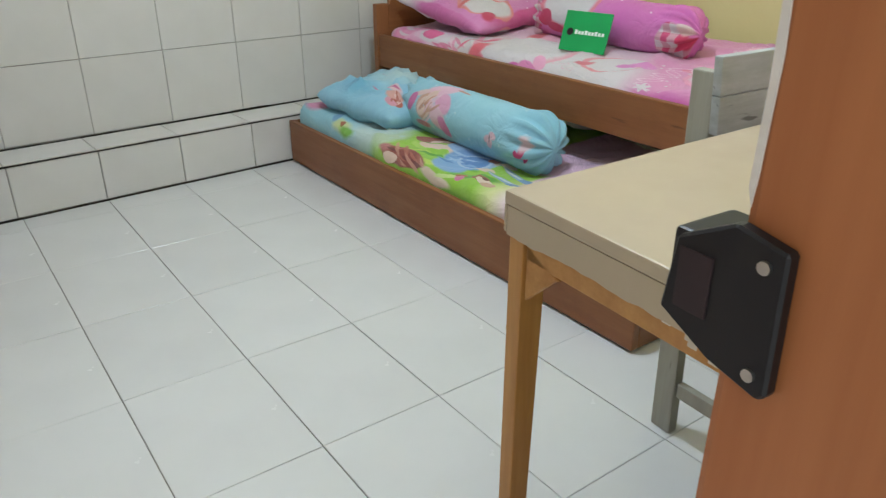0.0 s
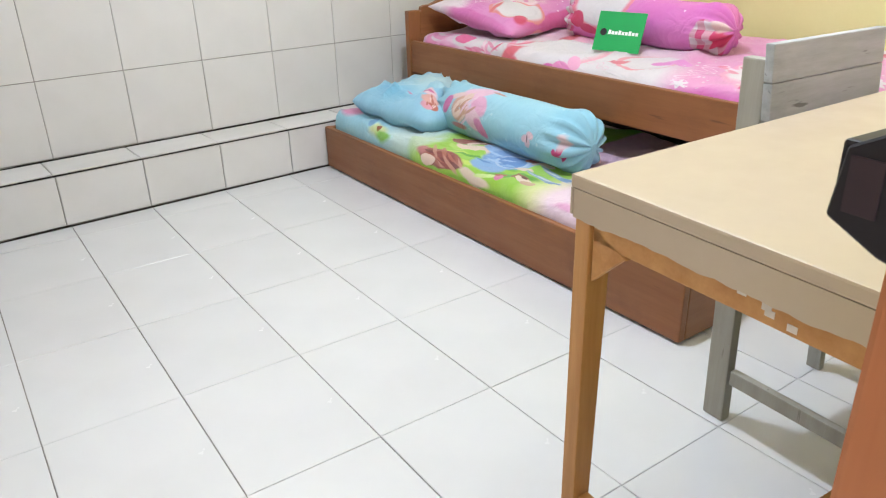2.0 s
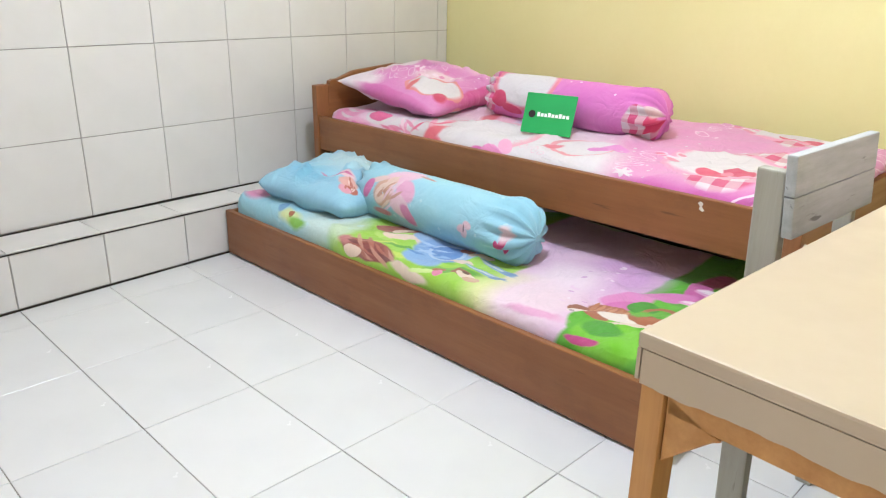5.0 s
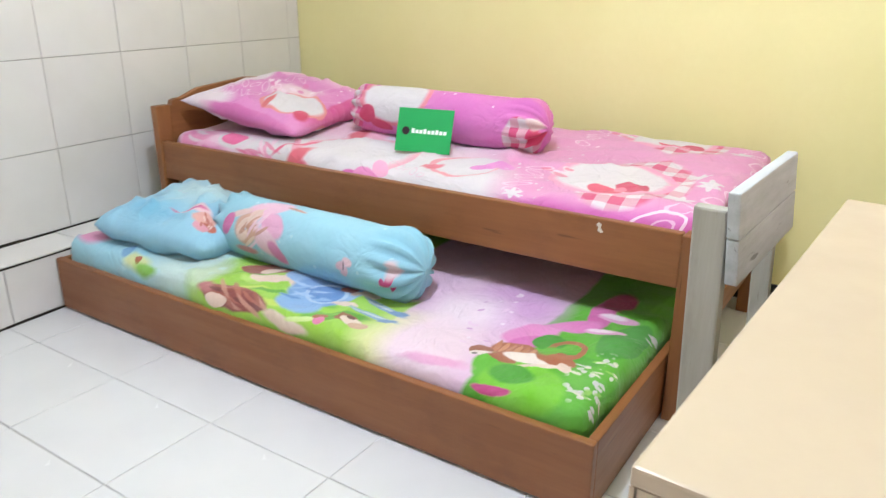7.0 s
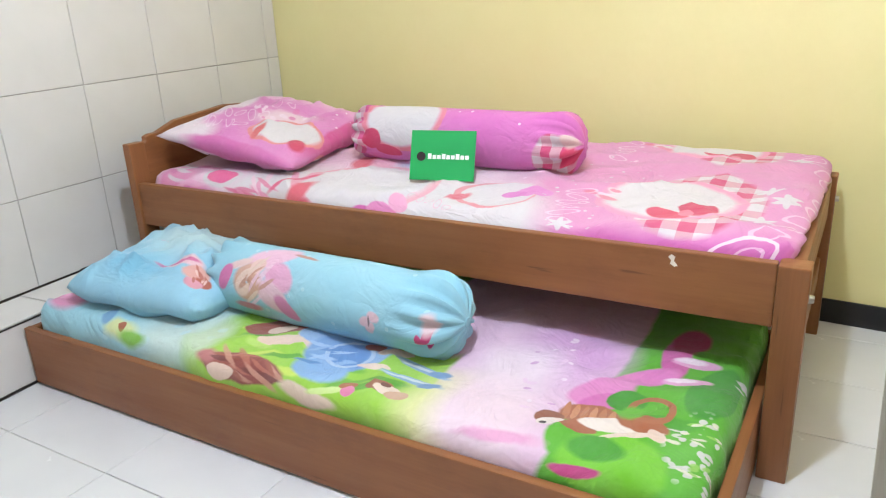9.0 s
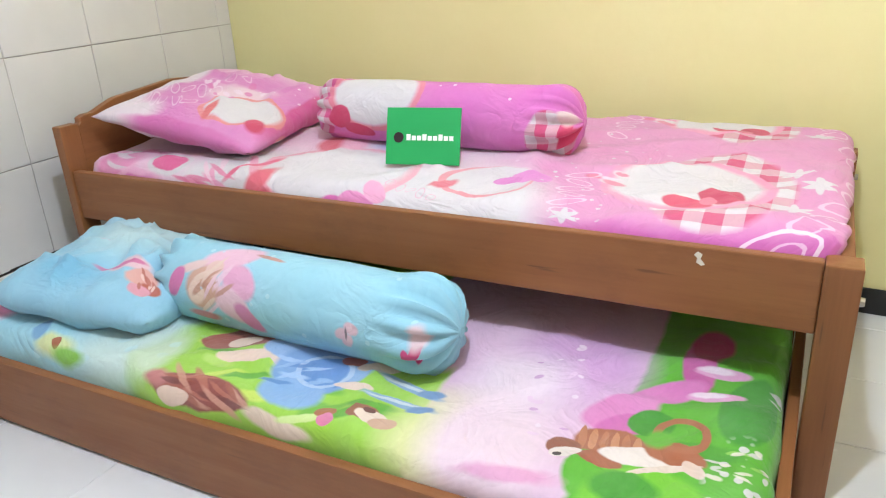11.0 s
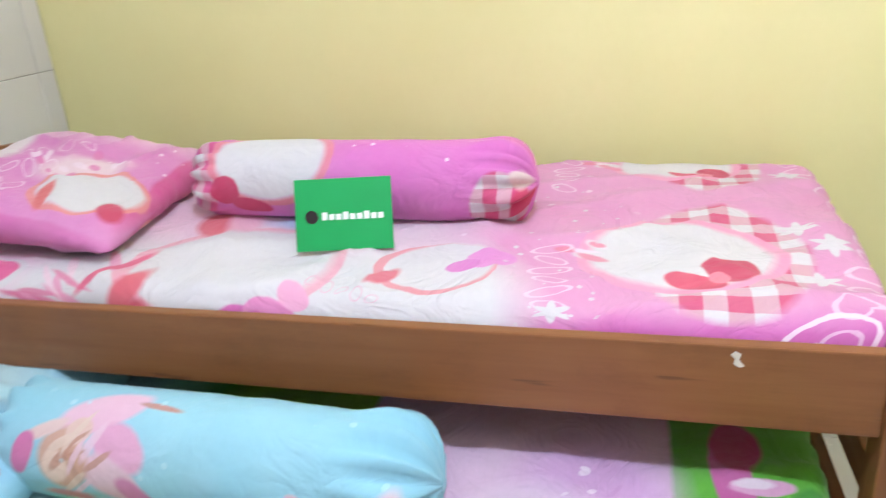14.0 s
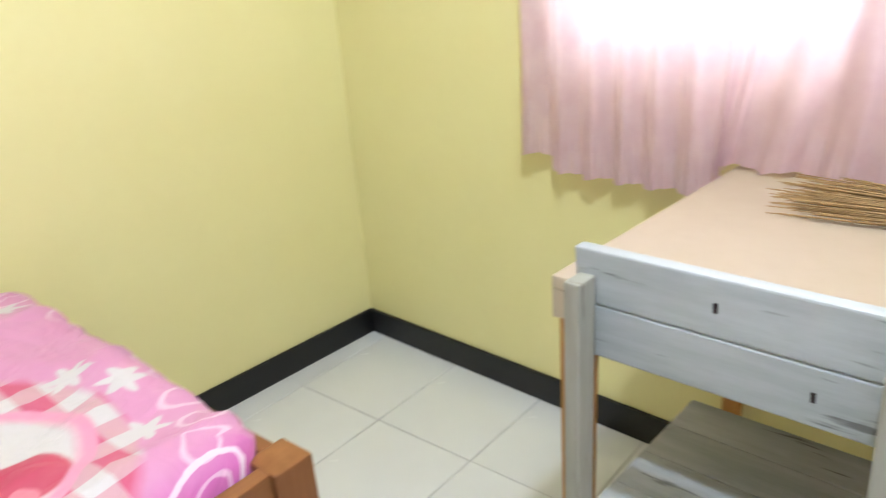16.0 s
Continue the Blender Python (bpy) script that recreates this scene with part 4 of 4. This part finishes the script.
C0, C1, CT = s_of(0.92), s_of(2.115), 2.02
bm = bmesh.new()
nu, nv = 330, 40
rows = []
table_end = s_of(1.62)
for i in range(nu + 1):
    a = i / nu
    s = C0 + (C1 - C0) * a
    over = 1 / (1 + math.exp((s - table_end) * 60))
    hem = 0.672 + 0.038 / (1 + math.exp((0.93 - a) * 150)) + 0.068 * over
    phase = 78 * s + 5.0 * noise.noise(Vector((s * 3, 0, 0)))
    row = []
    for j in range(nv + 1):
        b = j / nv
        z = CT + (hem - CT) * b
        deep = (0.007 + 0.010 * b) * (0.6 + 0.9 * abs(noise.noise(Vector((s * 7, 3, 0)))))
        y = 0.05 + deep * math.sin(phase + 0.5 * math.sin(3 * b)) + 0.008 * noise.noise(Vector((s * 9, b * 4, 2)))
        if b > 0.9:
            y += 0.006 * math.sin(3.1 * phase) * (b - 0.9) * 10
        if j == nv:
            z += 0.012 * abs(math.cos(phase / 2)) - 0.006
        slant = 0.12 * over * b ** 3 * max(0, 1 - abs(s - table_end + 0.12) * 5)
        row.append(bm.verts.new((s + slant, max(y, 0.016), z)))
    rows.append(row)
for i in range(nu):
    for j in range(nv):
        bm.faces.new((rows[i][j], rows[i + 1][j], rows[i + 1][j + 1], rows[i][j + 1]))
cur = thing("curtain", 0, 0, 0, "thin pale pink curtain hanging in folds over the bright window", "curtain")
cur.matrix_world = ms
part("curtain_cloth", bm, CURTAIN, cur, smooth=True)
part("curtain_rod", rod((C0 - 0.05, 0.05, CT + 0.008), (C1 + 0.04, 0.05, CT + 0.008), 0.007), FIXTURE, cur)
for s in (C0 - 0.03, C1 + 0.02):
    part("rod_bracket", box(s - 0.008, s + 0.008, 0.0, 0.06, CT - 0.002, CT + 0.02, 0.002), FIXTURE, cur)

# ---- pendant bulb ----
cl = thing("pendant_bulb", LAMP[0], LAMP[1], HIGH, "bare white bulb hanging from the ceiling, switched on", "lamp")
part("ceiling_rose", rod((0, 0, -0.03), (0, 0, 0), 0.03, 0.045, 24), FIXTURE, cl)
part("cord", rod((0, 0, LAMP[2] + 0.085 - HIGH), (0, 0, -0.03), 0.003), FIXTURE, cl)
part("socket", rod((0, 0, LAMP[2] + 0.012 - HIGH), (0, 0, LAMP[2] + 0.086 - HIGH), 0.02, 0.016, 18), FIXTURE, cl)
bm = bmesh.new()
bmesh.ops.create_uvsphere(bm, u_segments=24, v_segments=14, radius=0.048)
for v in bm.verts:
    k = max(0.0, v.co.z / 0.048)
    v.co.x *= 1 - 0.35 * k
    v.co.y *= 1 - 0.35 * k
    v.co.z += LAMP[2] - 0.04 - HIGH
bulb = part("bulb", bm, GLOW, cl, "glowing white bulb", True)
bulb.visible_shadow = False

# ---- wardrobe at the west wall ----
wd = thing("wardrobe", -0.55, 2.35, 0, "brown wooden wardrobe on a white plinth", "wardrobe")
part("plinth", box(-0.33, 0.338, -0.56, 0.5, 0, 0.095, 0.004), FIXTURE, wd, "white painted plinth")
part("body", box(-0.33, 0.330, -0.555, 0.5, 0.097, 1.9, 0.006), BROWN_Z, wd)
for a, b in ((-0.553, -0.03), (-0.026, 0.498)):
    dd = part("wardrobe_door", box(0.3315, 0.349, a, b, 0.22, 1.88, 0.004), BROWN_Z, wd)
    part("knob", rod((0.349, b - 0.05 if a < -0.1 else a + 0.05, 1.0), (0.372, b - 0.05 if a < -0.1 else a + 0.05, 1.0), 0.008, 0.014), STEEL, dd)

# ---- day bed ----
BX0, BX1, BY0, BY1 = 1.872, 2.80, 1.013, 3.175
bed = thing("single_bed", BX0, BY0, 0, "brown painted wooden single bed with a low shaped headboard", "bed")
BW, BL = BX1 - BX0, BY1 - BY0
def board(name, x0, x1, y0, y1, z0, z1, material=BROWN, parent=bed, bevel=0.004, label=""):
    return part(name, box(x0, x1, y0, y1, z0, z1, bevel), material, parent, label)
rail = board("side_rail", 0.008, 0.034, 0.066, BL - 0.036, 0.385, 0.535)
board("side_rail", BW - 0.034, BW - 0.008, 0.066, BL - 0.036, 0.385, 0.535)
board("foot_rail", 0.066, BW - 0.066, 0.014, 0.040, 0.40, 0.53, BROWN_X)
board("foot_stretcher", 0.066, BW - 0.066, 0.018, 0.042, 0.19, 0.27, BROWN_X)
for x in (0.0, BW - 0.065):
    board("leg", x, x + 0.065, 0.0, 0.065, 0, 0.532, BROWN_Z)
    post = board("head_post", x, x + 0.065, BL - 0.036, BL, 0, 0.672, BROWN_Z)
hb = [(0.067, 0.40), (0.067, 0.664), (0.078, 0.672), (0.078, 0.685), (0.10, 0.692), (0.13, 0.692), (0.165, 0.704), (0.22, 0.722), (0.47, 0.742), (BW - 0.22, 0.722), (BW - 0.165, 0.704),
      (BW - 0.13, 0.692), (BW - 0.10, 0.692), (BW - 0.078, 0.685), (BW - 0.078, 0.672), (BW - 0.067, 0.664), (BW - 0.067, 0.40)]
part("headboard", prism(hb, 0.026, Matrix.Translation((0, BL - 0.031, 0))), BROWN_X, bed, "low brown headboard with a stepped curved top")
board("bed_base", 0.036, BW - 0.036, 0.044, BL - 0.038, 0.40, 0.418, BROWN, label="brown plywood bed base")
for x, y, z, d in ((0.033, -0.012, 0.455, 1), (BW - 0.033, -0.012, 0.455, 1)):
    part("bolt", rod((x, 0.0, z), (x, -0.010, z), 0.010, 0.008, 12), STEEL, bed, "rusty bolt head")
part("paint_chip", prism([(0.274, 0.500), (0.281, 0.497), (0.291, 0.503), (0.289, 0.512), (0.296, 0.519), (0.289, 0.526), (0.280, 0.521), (0.283, 0.511)], 0.0012, Matrix.Translation((0.0082, 0, 0)) @ pose(0, 0, 0, 0, 0, 90), 0),
     CHIP, rail, "small white chip in the brown paint")

def mattress(x0, x1, y0, y1, z0, z1, r, material, label, seed, lump, slope, plan, head=0.0, bulge=0.0):
    cx, cy = (x0 + x1) / 2, (y0 + y1) / 2
    t = thing("mattress", cx, cy, z0, label, "mattress")
    bm = rounded(((x1 - x0) / 2, (y1 - y0) / 2, (z1 - z0) / 2), r, (44, 100, 8), lump, seed, 0, slope, plan)
    shift_uv(bm, cx, cy)
    bmesh.ops.translate(bm, vec=(0, 0, (z1 - z0) / 2), verts=bm.verts)
    for v in bm.verts:
        k = min(1.0, max(0.0, v.co.y / (y1 - y0) * 2))
        up = v.co.z / (z1 - z0)
        v.co.z += head * up * k * k * (3 - 2 * k)
        x, y = v.co.x, v.co.y
        pull = (1 - abs(noise.noise(Vector((x * 4.5 + y * 1.6 + seed, y * 1.3 - x, seed))))) ** 9
        pull2 = (1 - abs(noise.noise(Vector((y * 3.4 - x * 2.0, x * 1.7 + seed, 3 * seed))))) ** 10
        foot = min(1.0, max(0.0, (-y / (y1 - y0) * 2 - 0.6) / 0.4))
        v.co.y -= bulge * foot ** 2 * min(1.0, max(0.0, (up - 0.66) / 0.16))
        near = min(1.0, max(0.0, (0.35 - x) * 2))
        v.co.z += (0.014 * pull + 0.012 * pull2 * near) * max(0.0, up - 0.5) * 2
    layer = bm.loops.layers.uv.active
    for f in bm.faces:
        y = sum(c[layer].uv.y for c in f.loops) / len(f.loops)
        f.material_index = next(k for k, (a, b, _) in enumerate(material) if a <= y < b)
    cloth = part("fitted_sheet", bm, material[0][2], t, "", True)
    for _, _, m in material[1:]:
        cloth.data.materials.append(m)
    part("foam_core", box(x0 - cx + 0.05, x1 - cx - 0.05, y0 - cy + 0.06, y1 - cy - 0.06, 0.004, z1 - z0 - 0.05, 0.02), FIXTURE, t, "white foam core under the sheet")
    return t
mattress(BX0 + 0.04, BX1 - 0.036, BY0 + 0.043, BY1 - 0.04, 0.42, 0.578, 0.055, PINK_SHEET, "mattress in a pink and white printed fitted sheet", 3.1, 0.011, 0.020, 0.15, 0.0, 0.034)

# ---- trundle bed ----
TX0, TX1, TY0, TY1 = 1.379, 2.30, 1.083, 3.134
tr = thing("trundle_bed", TX0, TY0, 0, "low brown wooden trundle bed pulled out from below", "bed")
TW, TL = TX1 - TX0, TY1 - TY0
front = board("front_board", 0, 0.024, 0, TL, 0.008, 0.196, BROWN, tr)
board("back_board", TW - 0.024, TW, 0.026, TL - 0.026, 0.008, 0.19, BROWN, tr)
board("end_board", 0.025, TW, 0.0, 0.024, 0.008, 0.194, BROWN_X, tr)
board("end_board", 0.025, TW, TL - 0.024, TL, 0.008, 0.194, BROWN_X, tr)
board("trundle_base", 0.026, TW - 0.026, 0.026, TL - 0.026, 0.03, 0.045, PINE, tr)
for x in (0.08, TW - 0.1):
    for y in (0.1, TL - 0.1):
        part("castor", rod((x, y, 0.015), (x + 0.02, y, 0.015), 0.015, None, 14), PLASTIC, tr)
mattress(TX0 + 0.027, TX1 - 0.03, TY0 + 0.03, TY1 - 0.028, 0.046, 0.238, 0.045, STORY_SHEET, "thin mattress in a green, lilac and blue printed sheet", 7.7, 0.012, 0.0, 0.07, 0.035)

# ---- pillows and bolsters ----
def cushion(name, bm, material, m, label, category):
    ob = part(name, bm, material, None, "", True)
    ob.matrix_world = m
    return tagged(ob, label, category)
cushion("pillow", pillow(0.57, 0.62, 0.13, 1.7, 0.07, 0.0), PINK_PILLOW, pose(2.28, 2.83, 0.668, 0, 0, 0) @ pose(0, 0, 0, 9, -3, 0) @ pose(0, 0, 0, 0, 0, -86), "pink printed pillow leaning on the headboard", "pillow")
cushion("pillow", pillow(0.52, 0.61, 0.170, 5.3, 0.02, 0.08), BLUE_PILLOW, pose(1.765, 2.785, 0.312, 0, 0, 0) @ pose(0, 0, 0, 3, 2, 0) @ pose(0, 0, 0, 0, 0, -80), "sky blue printed pillow, softly crumpled", "pillow")
def bolster_thing(x, y, z, rz, length, r, seed, material, tie, label, cap=1.15):
    t = thing("bolster", x, y, z, label, "bolster")
    t.matrix_world = pose(x, y, z, 0, 0, rz) @ pose(0, 0, 0, 38, 0, 0)
    part("bolster_case", bolster(length, r, seed, cap), material, t, "", True)
    for a in (0.004, length - 0.004):
        part("tied_knot", ring_mesh((a, 0, 0), 0.011, 0.005, Matrix.Translation((a, 0, 0)) @ pose(0, 0, 0, 0, 0, 90) @ Matrix.Translation((-a, 0, 0)), 16), tie, t, "gathered cloth knot", True)
bolster_thing(2.335, 2.505, 0.671, -91, 0.84, 0.091, 2.2, PINK_BOLSTER, PINK_BOLSTER, "pink printed bolster with gathered ends")
bolster_thing(1.735, 2.605, 0.337, -91, 0.855, 0.106, 6.1, BLUE_BOLSTER, BLUE_BOLSTER, "sky blue printed bolster with gathered ends", 0.62)

# ---- green card ----
card = thing("advert_card", 2.108, 2.042, 0.583, "green rectangular card with a white wordmark bar, leaning on the bolster", "card")
card.matrix_world = pose(2.108, 2.042, 0.583, 0, 0, -79) @ pose(0, 0, 0, -19, 0, 0)
part("card_board", box(-0.102, 0.102, 0, 0.005, 0.0, 0.150, 0.001), GREEN_CARD, card)
bm = bmesh.new()
for k in range(9):
    x = -0.045 + k * 0.0147
    box(x, x + 0.011, -0.0012, 0.0004, 0.064, 0.076 if k % 3 else 0.080, 0, bm)
part("wordmark", bm, PAPER, card, "white wordmark drawn as plain bars")
part("emblem", rod((-0.067, -0.0014, 0.071), (-0.067, 0.0004, 0.071), 0.014, None, 20), INK, card)

# ---- table ----
LX, LY, TURN_T = 1.012, 0.66, -3.7
tb = thing("study_table", 0.652, 0.787, 0, "bare pine table with a cream vinyl covered top", "table", rz=TURN_T)
def rise(bm):
    """The table stands a little higher at its far end."""
    for v in bm.verts:
        if v.co.z > 0.05:
            v.co.z += 0.024 * v.co.x / LX * min(1, v.co.z / 0.4)
    return bm
part("tabletop", rise(box(0, LX, -LY, 0, 0.69, 0.711, 0.004)), LAMINATE, tb, "cream vinyl covered top")
def edging(length, seed, m, low0):
    """The covering folded over the edge, torn along its lower rim."""
    bm = bmesh.new()
    n = 70
    rows = []
    for i in range(n + 1):
        x = length * i / n
        low = low0 + 0.006 * noise.noise(Vector((x * 9, seed, 0))) + 0.004 * noise.noise(Vector((x * 40, seed, 4)))
        rows.append([bm.verts.new(q) for q in ((x, 0, 0.6895), (x, 0, low), (x, 0.005, low), (x, 0.005, 0.6895))])
    for i in range(n):
        for a in range(4):
            bm.faces.new((rows[i][a], rows[i + 1][a], rows[i + 1][(a + 1) % 4], rows[i][(a + 1) % 4]))
    bm.faces.new(rows[0])
    bm.faces.new(rows[n][::-1])
    bmesh.ops.transform(bm, matrix=m, verts=bm.verts)
    return part("edging", rise(bm), LAMINATE, tb, "cream edging torn along its lower rim")
edging(LX - 0.002, 1, Matrix.Translation((0.001, -0.0055, 0)), 0.648)
edging(LY - 0.012, 2, Matrix.Translation((0.0055, -LY + 0.004, 0)) @ pose(0, 0, 0, 0, 0, 90), 0.646)
edging(LY - 0.012, 3, Matrix.Translation((LX - 0.0005, -LY + 0.004, 0)) @ pose(0, 0, 0, 0, 0, 90), 0.648)
for x0, x1 in ((0.007, 0.055), (LX - 0.055, LX - 0.007)):
    for y0, y1, far in ((-0.039, -0.007, 1), (-LY + 0.007, -LY + 0.039, 0)):
        bm = box(x0, x1, y0, y1, 0, 0.689, 0.003)
        inner = x1 if x0 < 0.3 else x0
        outer = x0 if x0 < 0.3 else x1
        for v in bm.verts:
            v.co.x = outer + (v.co.x - outer) * (0.72 + 0.28 * min(1, v.co.z / 0.55))
        part("leg", rise(bm), PINE_Z, tb, "bare pine leg")
part("apron", rise(box(0.057, LX - 0.057, -0.030, -0.012, 0.612, 0.689, 0.003)), PINE, tb)
part("apron", rise(box(0.057, LX - 0.057, -LY + 0.012, -LY + 0.030, 0.612, 0.689, 0.003)), PINE, tb)
for x in (0.012, LX - 0.030):
    ap = part("apron", rise(box(x, x + 0.018, -LY + 0.041, -0.041, 0.612, 0.689, 0.003)), PINE, tb, "pine apron with old glue marks")
    for y, s in ((-0.041, -1), (-LY + 0.041, 1)):
        part("corner_bracket", rise(prism([(0, 0.638), (s * 0.072, 0.608), (s * 0.062, 0.603), (0, 0.545)], 0.012, Matrix.Translation((x + 0.012 if x < 0.5 else x + 0.006, y, 0)) @ pose(0, 0, 0, 0, 0, 90))), PINE, tb)
    if x < 0.5:
        for y, z in ((-0.30, 0.640), (-0.34, 0.628), (-0.37, 0.622), (-0.335, 0.634)):
            part("glue_mark", rise(box(x - 0.0008, x + 0.0002, y - 0.007, y + 0.006, z - 0.004, z + 0.005, 0)), CHIP, ap)
for x in (0.016, LX - 0.038):
    part("stretcher", box(x, x + 0.022, -LY + 0.041, -0.041, 0.085, 0.125, 0.003), PINE_Z, tb)
part("stretcher", box(0.040, LX - 0.040, -0.29, -0.268, 0.09, 0.122, 0.003), PINE, tb)

# ---- chair ----
ch = thing("wooden_chair", 1.174, 0.449, 0, "old grey painted wooden chair with a two-plank back", "chair", rz=-3)
CW = 0.412
def lean(bm, side):
    """The back slopes away above the seat, and the tall legs draw together."""
    for v in bm.verts:
        v.co.y += 0.032 * max(0, v.co.z - 0.45) / 0.37
        v.co.x += side * v.co.z / 0.8
    return bm
for x, side, wide, deep in ((0.0, 0.010, 0.027, 0.419), (0.368, -0.026, 0.022, 0.402)):
    part("back_leg", lean(box(x, x + wide, 0.366, deep, 0, 0.803, 0.004), side), GREY_WOOD_Z, ch)
    part("front_leg", box(x, x + 0.03, 0.0, 0.045, 0, 0.390, 0.004), GREY_WOOD_Z, ch)
    part("side_stretcher", box(x + 0.004, x + 0.023, 0.046, 0.3655, 0.10, 0.135, 0.003), GREY_WOOD_Z, ch)
    part("side_rail", box(x + 0.004, x + 0.024, 0.046, 0.3655, 0.348, 0.390, 0.003), GREY_WOOD_Z, ch)
for z, mark in ((0.690, 0.10), (0.7625, 0.20)):
    bp = part("back_plank", lean(box(0.002, CW - 0.042, 0.346, 0.3655, z, z + 0.0715, 0.003), 0.0), GREY_WOOD, ch, "scratched grey plank")
    part("nail_mark", lean(box(mark, mark + 0.005, 0.3650, 0.3664, z + 0.03, z + 0.042, 0.0005), 0.0), INK, bp, "dark nail mark")
for k in range(4):
    y0 = 0.005 + k * 0.0885
    part("seat_plank", box(-0.004, 0.386, y0, y0 + 0.087, 0.392, 0.409, 0.003), GREY_WOOD, ch)
part("front_rail", box(0.032, 0.353, 0.01, 0.034, 0.348, 0.390, 0.003), GREY_WOOD, ch)

# ---- palm-rib broom on the table ----
br = thing("palm_rib_broom", 1.475, 0.255, 0.7305, "bundle of dry palm-rib sticks lying on the table", "broom")
rng = random.Random(11)
for k in range(90):
    h = rng.random() ** 1.5 * 0.03
    spread = rng.uniform(-1, 1)
    tip = (rng.uniform(-0.04, 0.045) - abs(spread) * 0.03, spread * 0.10 * (1 - h * 8), 0.003 + h)
    butt = (-0.46 + rng.uniform(-0.01, 0.01), spread * 0.018 + 0.02, 0.006 + h * 0.7)
    mid = tuple((a + b) / 2 + rng.uniform(-0.004, 0.004) * (i < 2) for i, (a, b) in enumerate(zip(tip, butt)))
    part("stick", rod(mid, butt, 0.0016, 0.0022, 5, rod(tip, mid, 0.0008, 0.0016, 5)), STRAW, br)
part("broom_binding", ring_mesh((-0.40, 0.02, 0.018), 0.02, 0.004, Matrix.Translation((-0.40, 0.02, 0.018)) @ pose(0, 0, 0, 0, 0, 90) @ Matrix.Translation((0.40, -0.02, -0.018))), STRAW, br)

# ---- outside ----
tagged(part("wall_yard", box(-6, 8, -4.2, -4.0, -0.06, 2.4, 0), OFFWHITE), "plain white yard wall outside the room", "wall", kind="structure")

# ---- tiles, the pieces of the floor, ledge and wall ----
def tile_mesh(name, w, h, d, bevel, material):
    """A tile lying flat: w by h, its face at z = 0."""
    bm = bmesh.new()
    low = [bm.verts.new((x * w / 2, y * h / 2, -d)) for x, y in ((-1, -1), (1, -1), (1, 1), (-1, 1))]
    rim = [bm.verts.new((x * w / 2, y * h / 2, -bevel)) for x, y in ((-1, -1), (1, -1), (1, 1), (-1, 1))]
    face = [bm.verts.new((x * (w / 2 - bevel), y * (h / 2 - bevel), 0)) for x, y in ((-1, -1), (1, -1), (1, 1), (-1, 1))]
    for i in range(4):
        j = (i + 1) % 4
        bm.faces.new((low[i], low[j], rim[j], rim[i]))
        bm.faces.new((rim[i], rim[j], face[j], face[i]))
    bm.faces.new(face)
    me = bpy.data.meshes.new(name)
    bmesh.ops.recalc_face_normals(bm, faces=bm.faces)
    bm.to_mesh(me)
    bm.free()
    me.materials.append(material)
    return me
rng = random.Random(2)
def lay(me, parent, m):
    ob = new("tile", me)
    ob.parent = parent
    ob.matrix_parent_inverse = parent.matrix_world.inverted()
    ob.matrix_basis = m
    return ob
floor_ob = bpy.data.objects["floor"]
bpy.context.view_layer.update()
PX, PY = 0.3145, 0.428
me = tile_mesh("floor_tile", PX - 0.0024, PY - 0.0014, 0.006, 0.0012, WHITE_TILE)
for i in range(-6, 7):
    for j in range(-4, 5):
        lay(me, floor_ob, pose(0.86 + PX * (i + 0.5), 1.236 + PY * (j + 0.5), rng.uniform(-0.0006, 0.0004), rng.uniform(-0.12, 0.12), rng.uniform(-0.12, 0.12), 0))
mn, n_len = line_frame(NW, NE)
tn = math.atan2(NE[1] - NW[1], NE[0] - NW[0])
WP = 0.334
me = tile_mesh("wall_tile", WP - 0.003, 0.335 - 0.003, 0.006, 0.0015, WALL_TILE)
short = tile_mesh("wall_tile_low", WP - 0.003, 0.309 - 0.003, 0.006, 0.0015, WALL_TILE)
for i in range(-4, 9):
    x = 0.58 + 0.3335 * (i - 0.5)
    s = (x - NW[0]) / math.cos(tn)
    if s < 0.1 or s > n_len - 0.1:
        continue
    for k in range(-1, 6):
        z = 0.53 + 0.335 * (k + 0.5) if k >= 0 else 0.3755
        lay(me if k >= 0 else short, north, mn @ pose(s, -0.004 + rng.uniform(-0.0006, 0.0006), z, 90 + rng.uniform(-0.15, 0.15), 0, rng.uniform(-0.15, 0.15)))
cut_w = NE[0] - 2.9145 - 0.004
cut = tile_mesh("wall_tile_cut", cut_w - 0.002, 0.335 - 0.003, 0.006, 0.0015, WALL_TILE)
for k in range(-1, 6):
    z = 0.53 + 0.335 * (k + 0.5) if k >= 0 else 0.3755
    lay(cut, north, mn @ pose((2.9155 + cut_w / 2 - NW[0]) / math.cos(tn), -0.004, z, 90, 0, 0))
face = tile_mesh("ledge_tile", 0.327 - 0.004, 0.197, 0.006, 0.0015, WALL_TILE)
depth = y_north(1) - y_ledge(1)
cap = tile_mesh("ledge_cap_tile", 0.327 - 0.004, depth - 0.022, 0.006, 0.0015, WALL_TILE)
for i in range(-3, 9):
    x = 0.215 + 0.327 * (i + 0.5)
    s = (x + 0.9) / math.cos(math.atan(0.061))
    if s > l_len - 0.1:
        continue
    lay(face, ledge, ml @ pose(s, rng.uniform(-0.001, 0.001), 0.1075, 90, 0, rng.uniform(-0.3, 0.3)))
    lay(cap, ledge, ml @ pose(s - 0.006, depth / 2 - 0.006, 0.2185 + rng.uniform(-0.0008, 0.0008), 0, 0, 0))
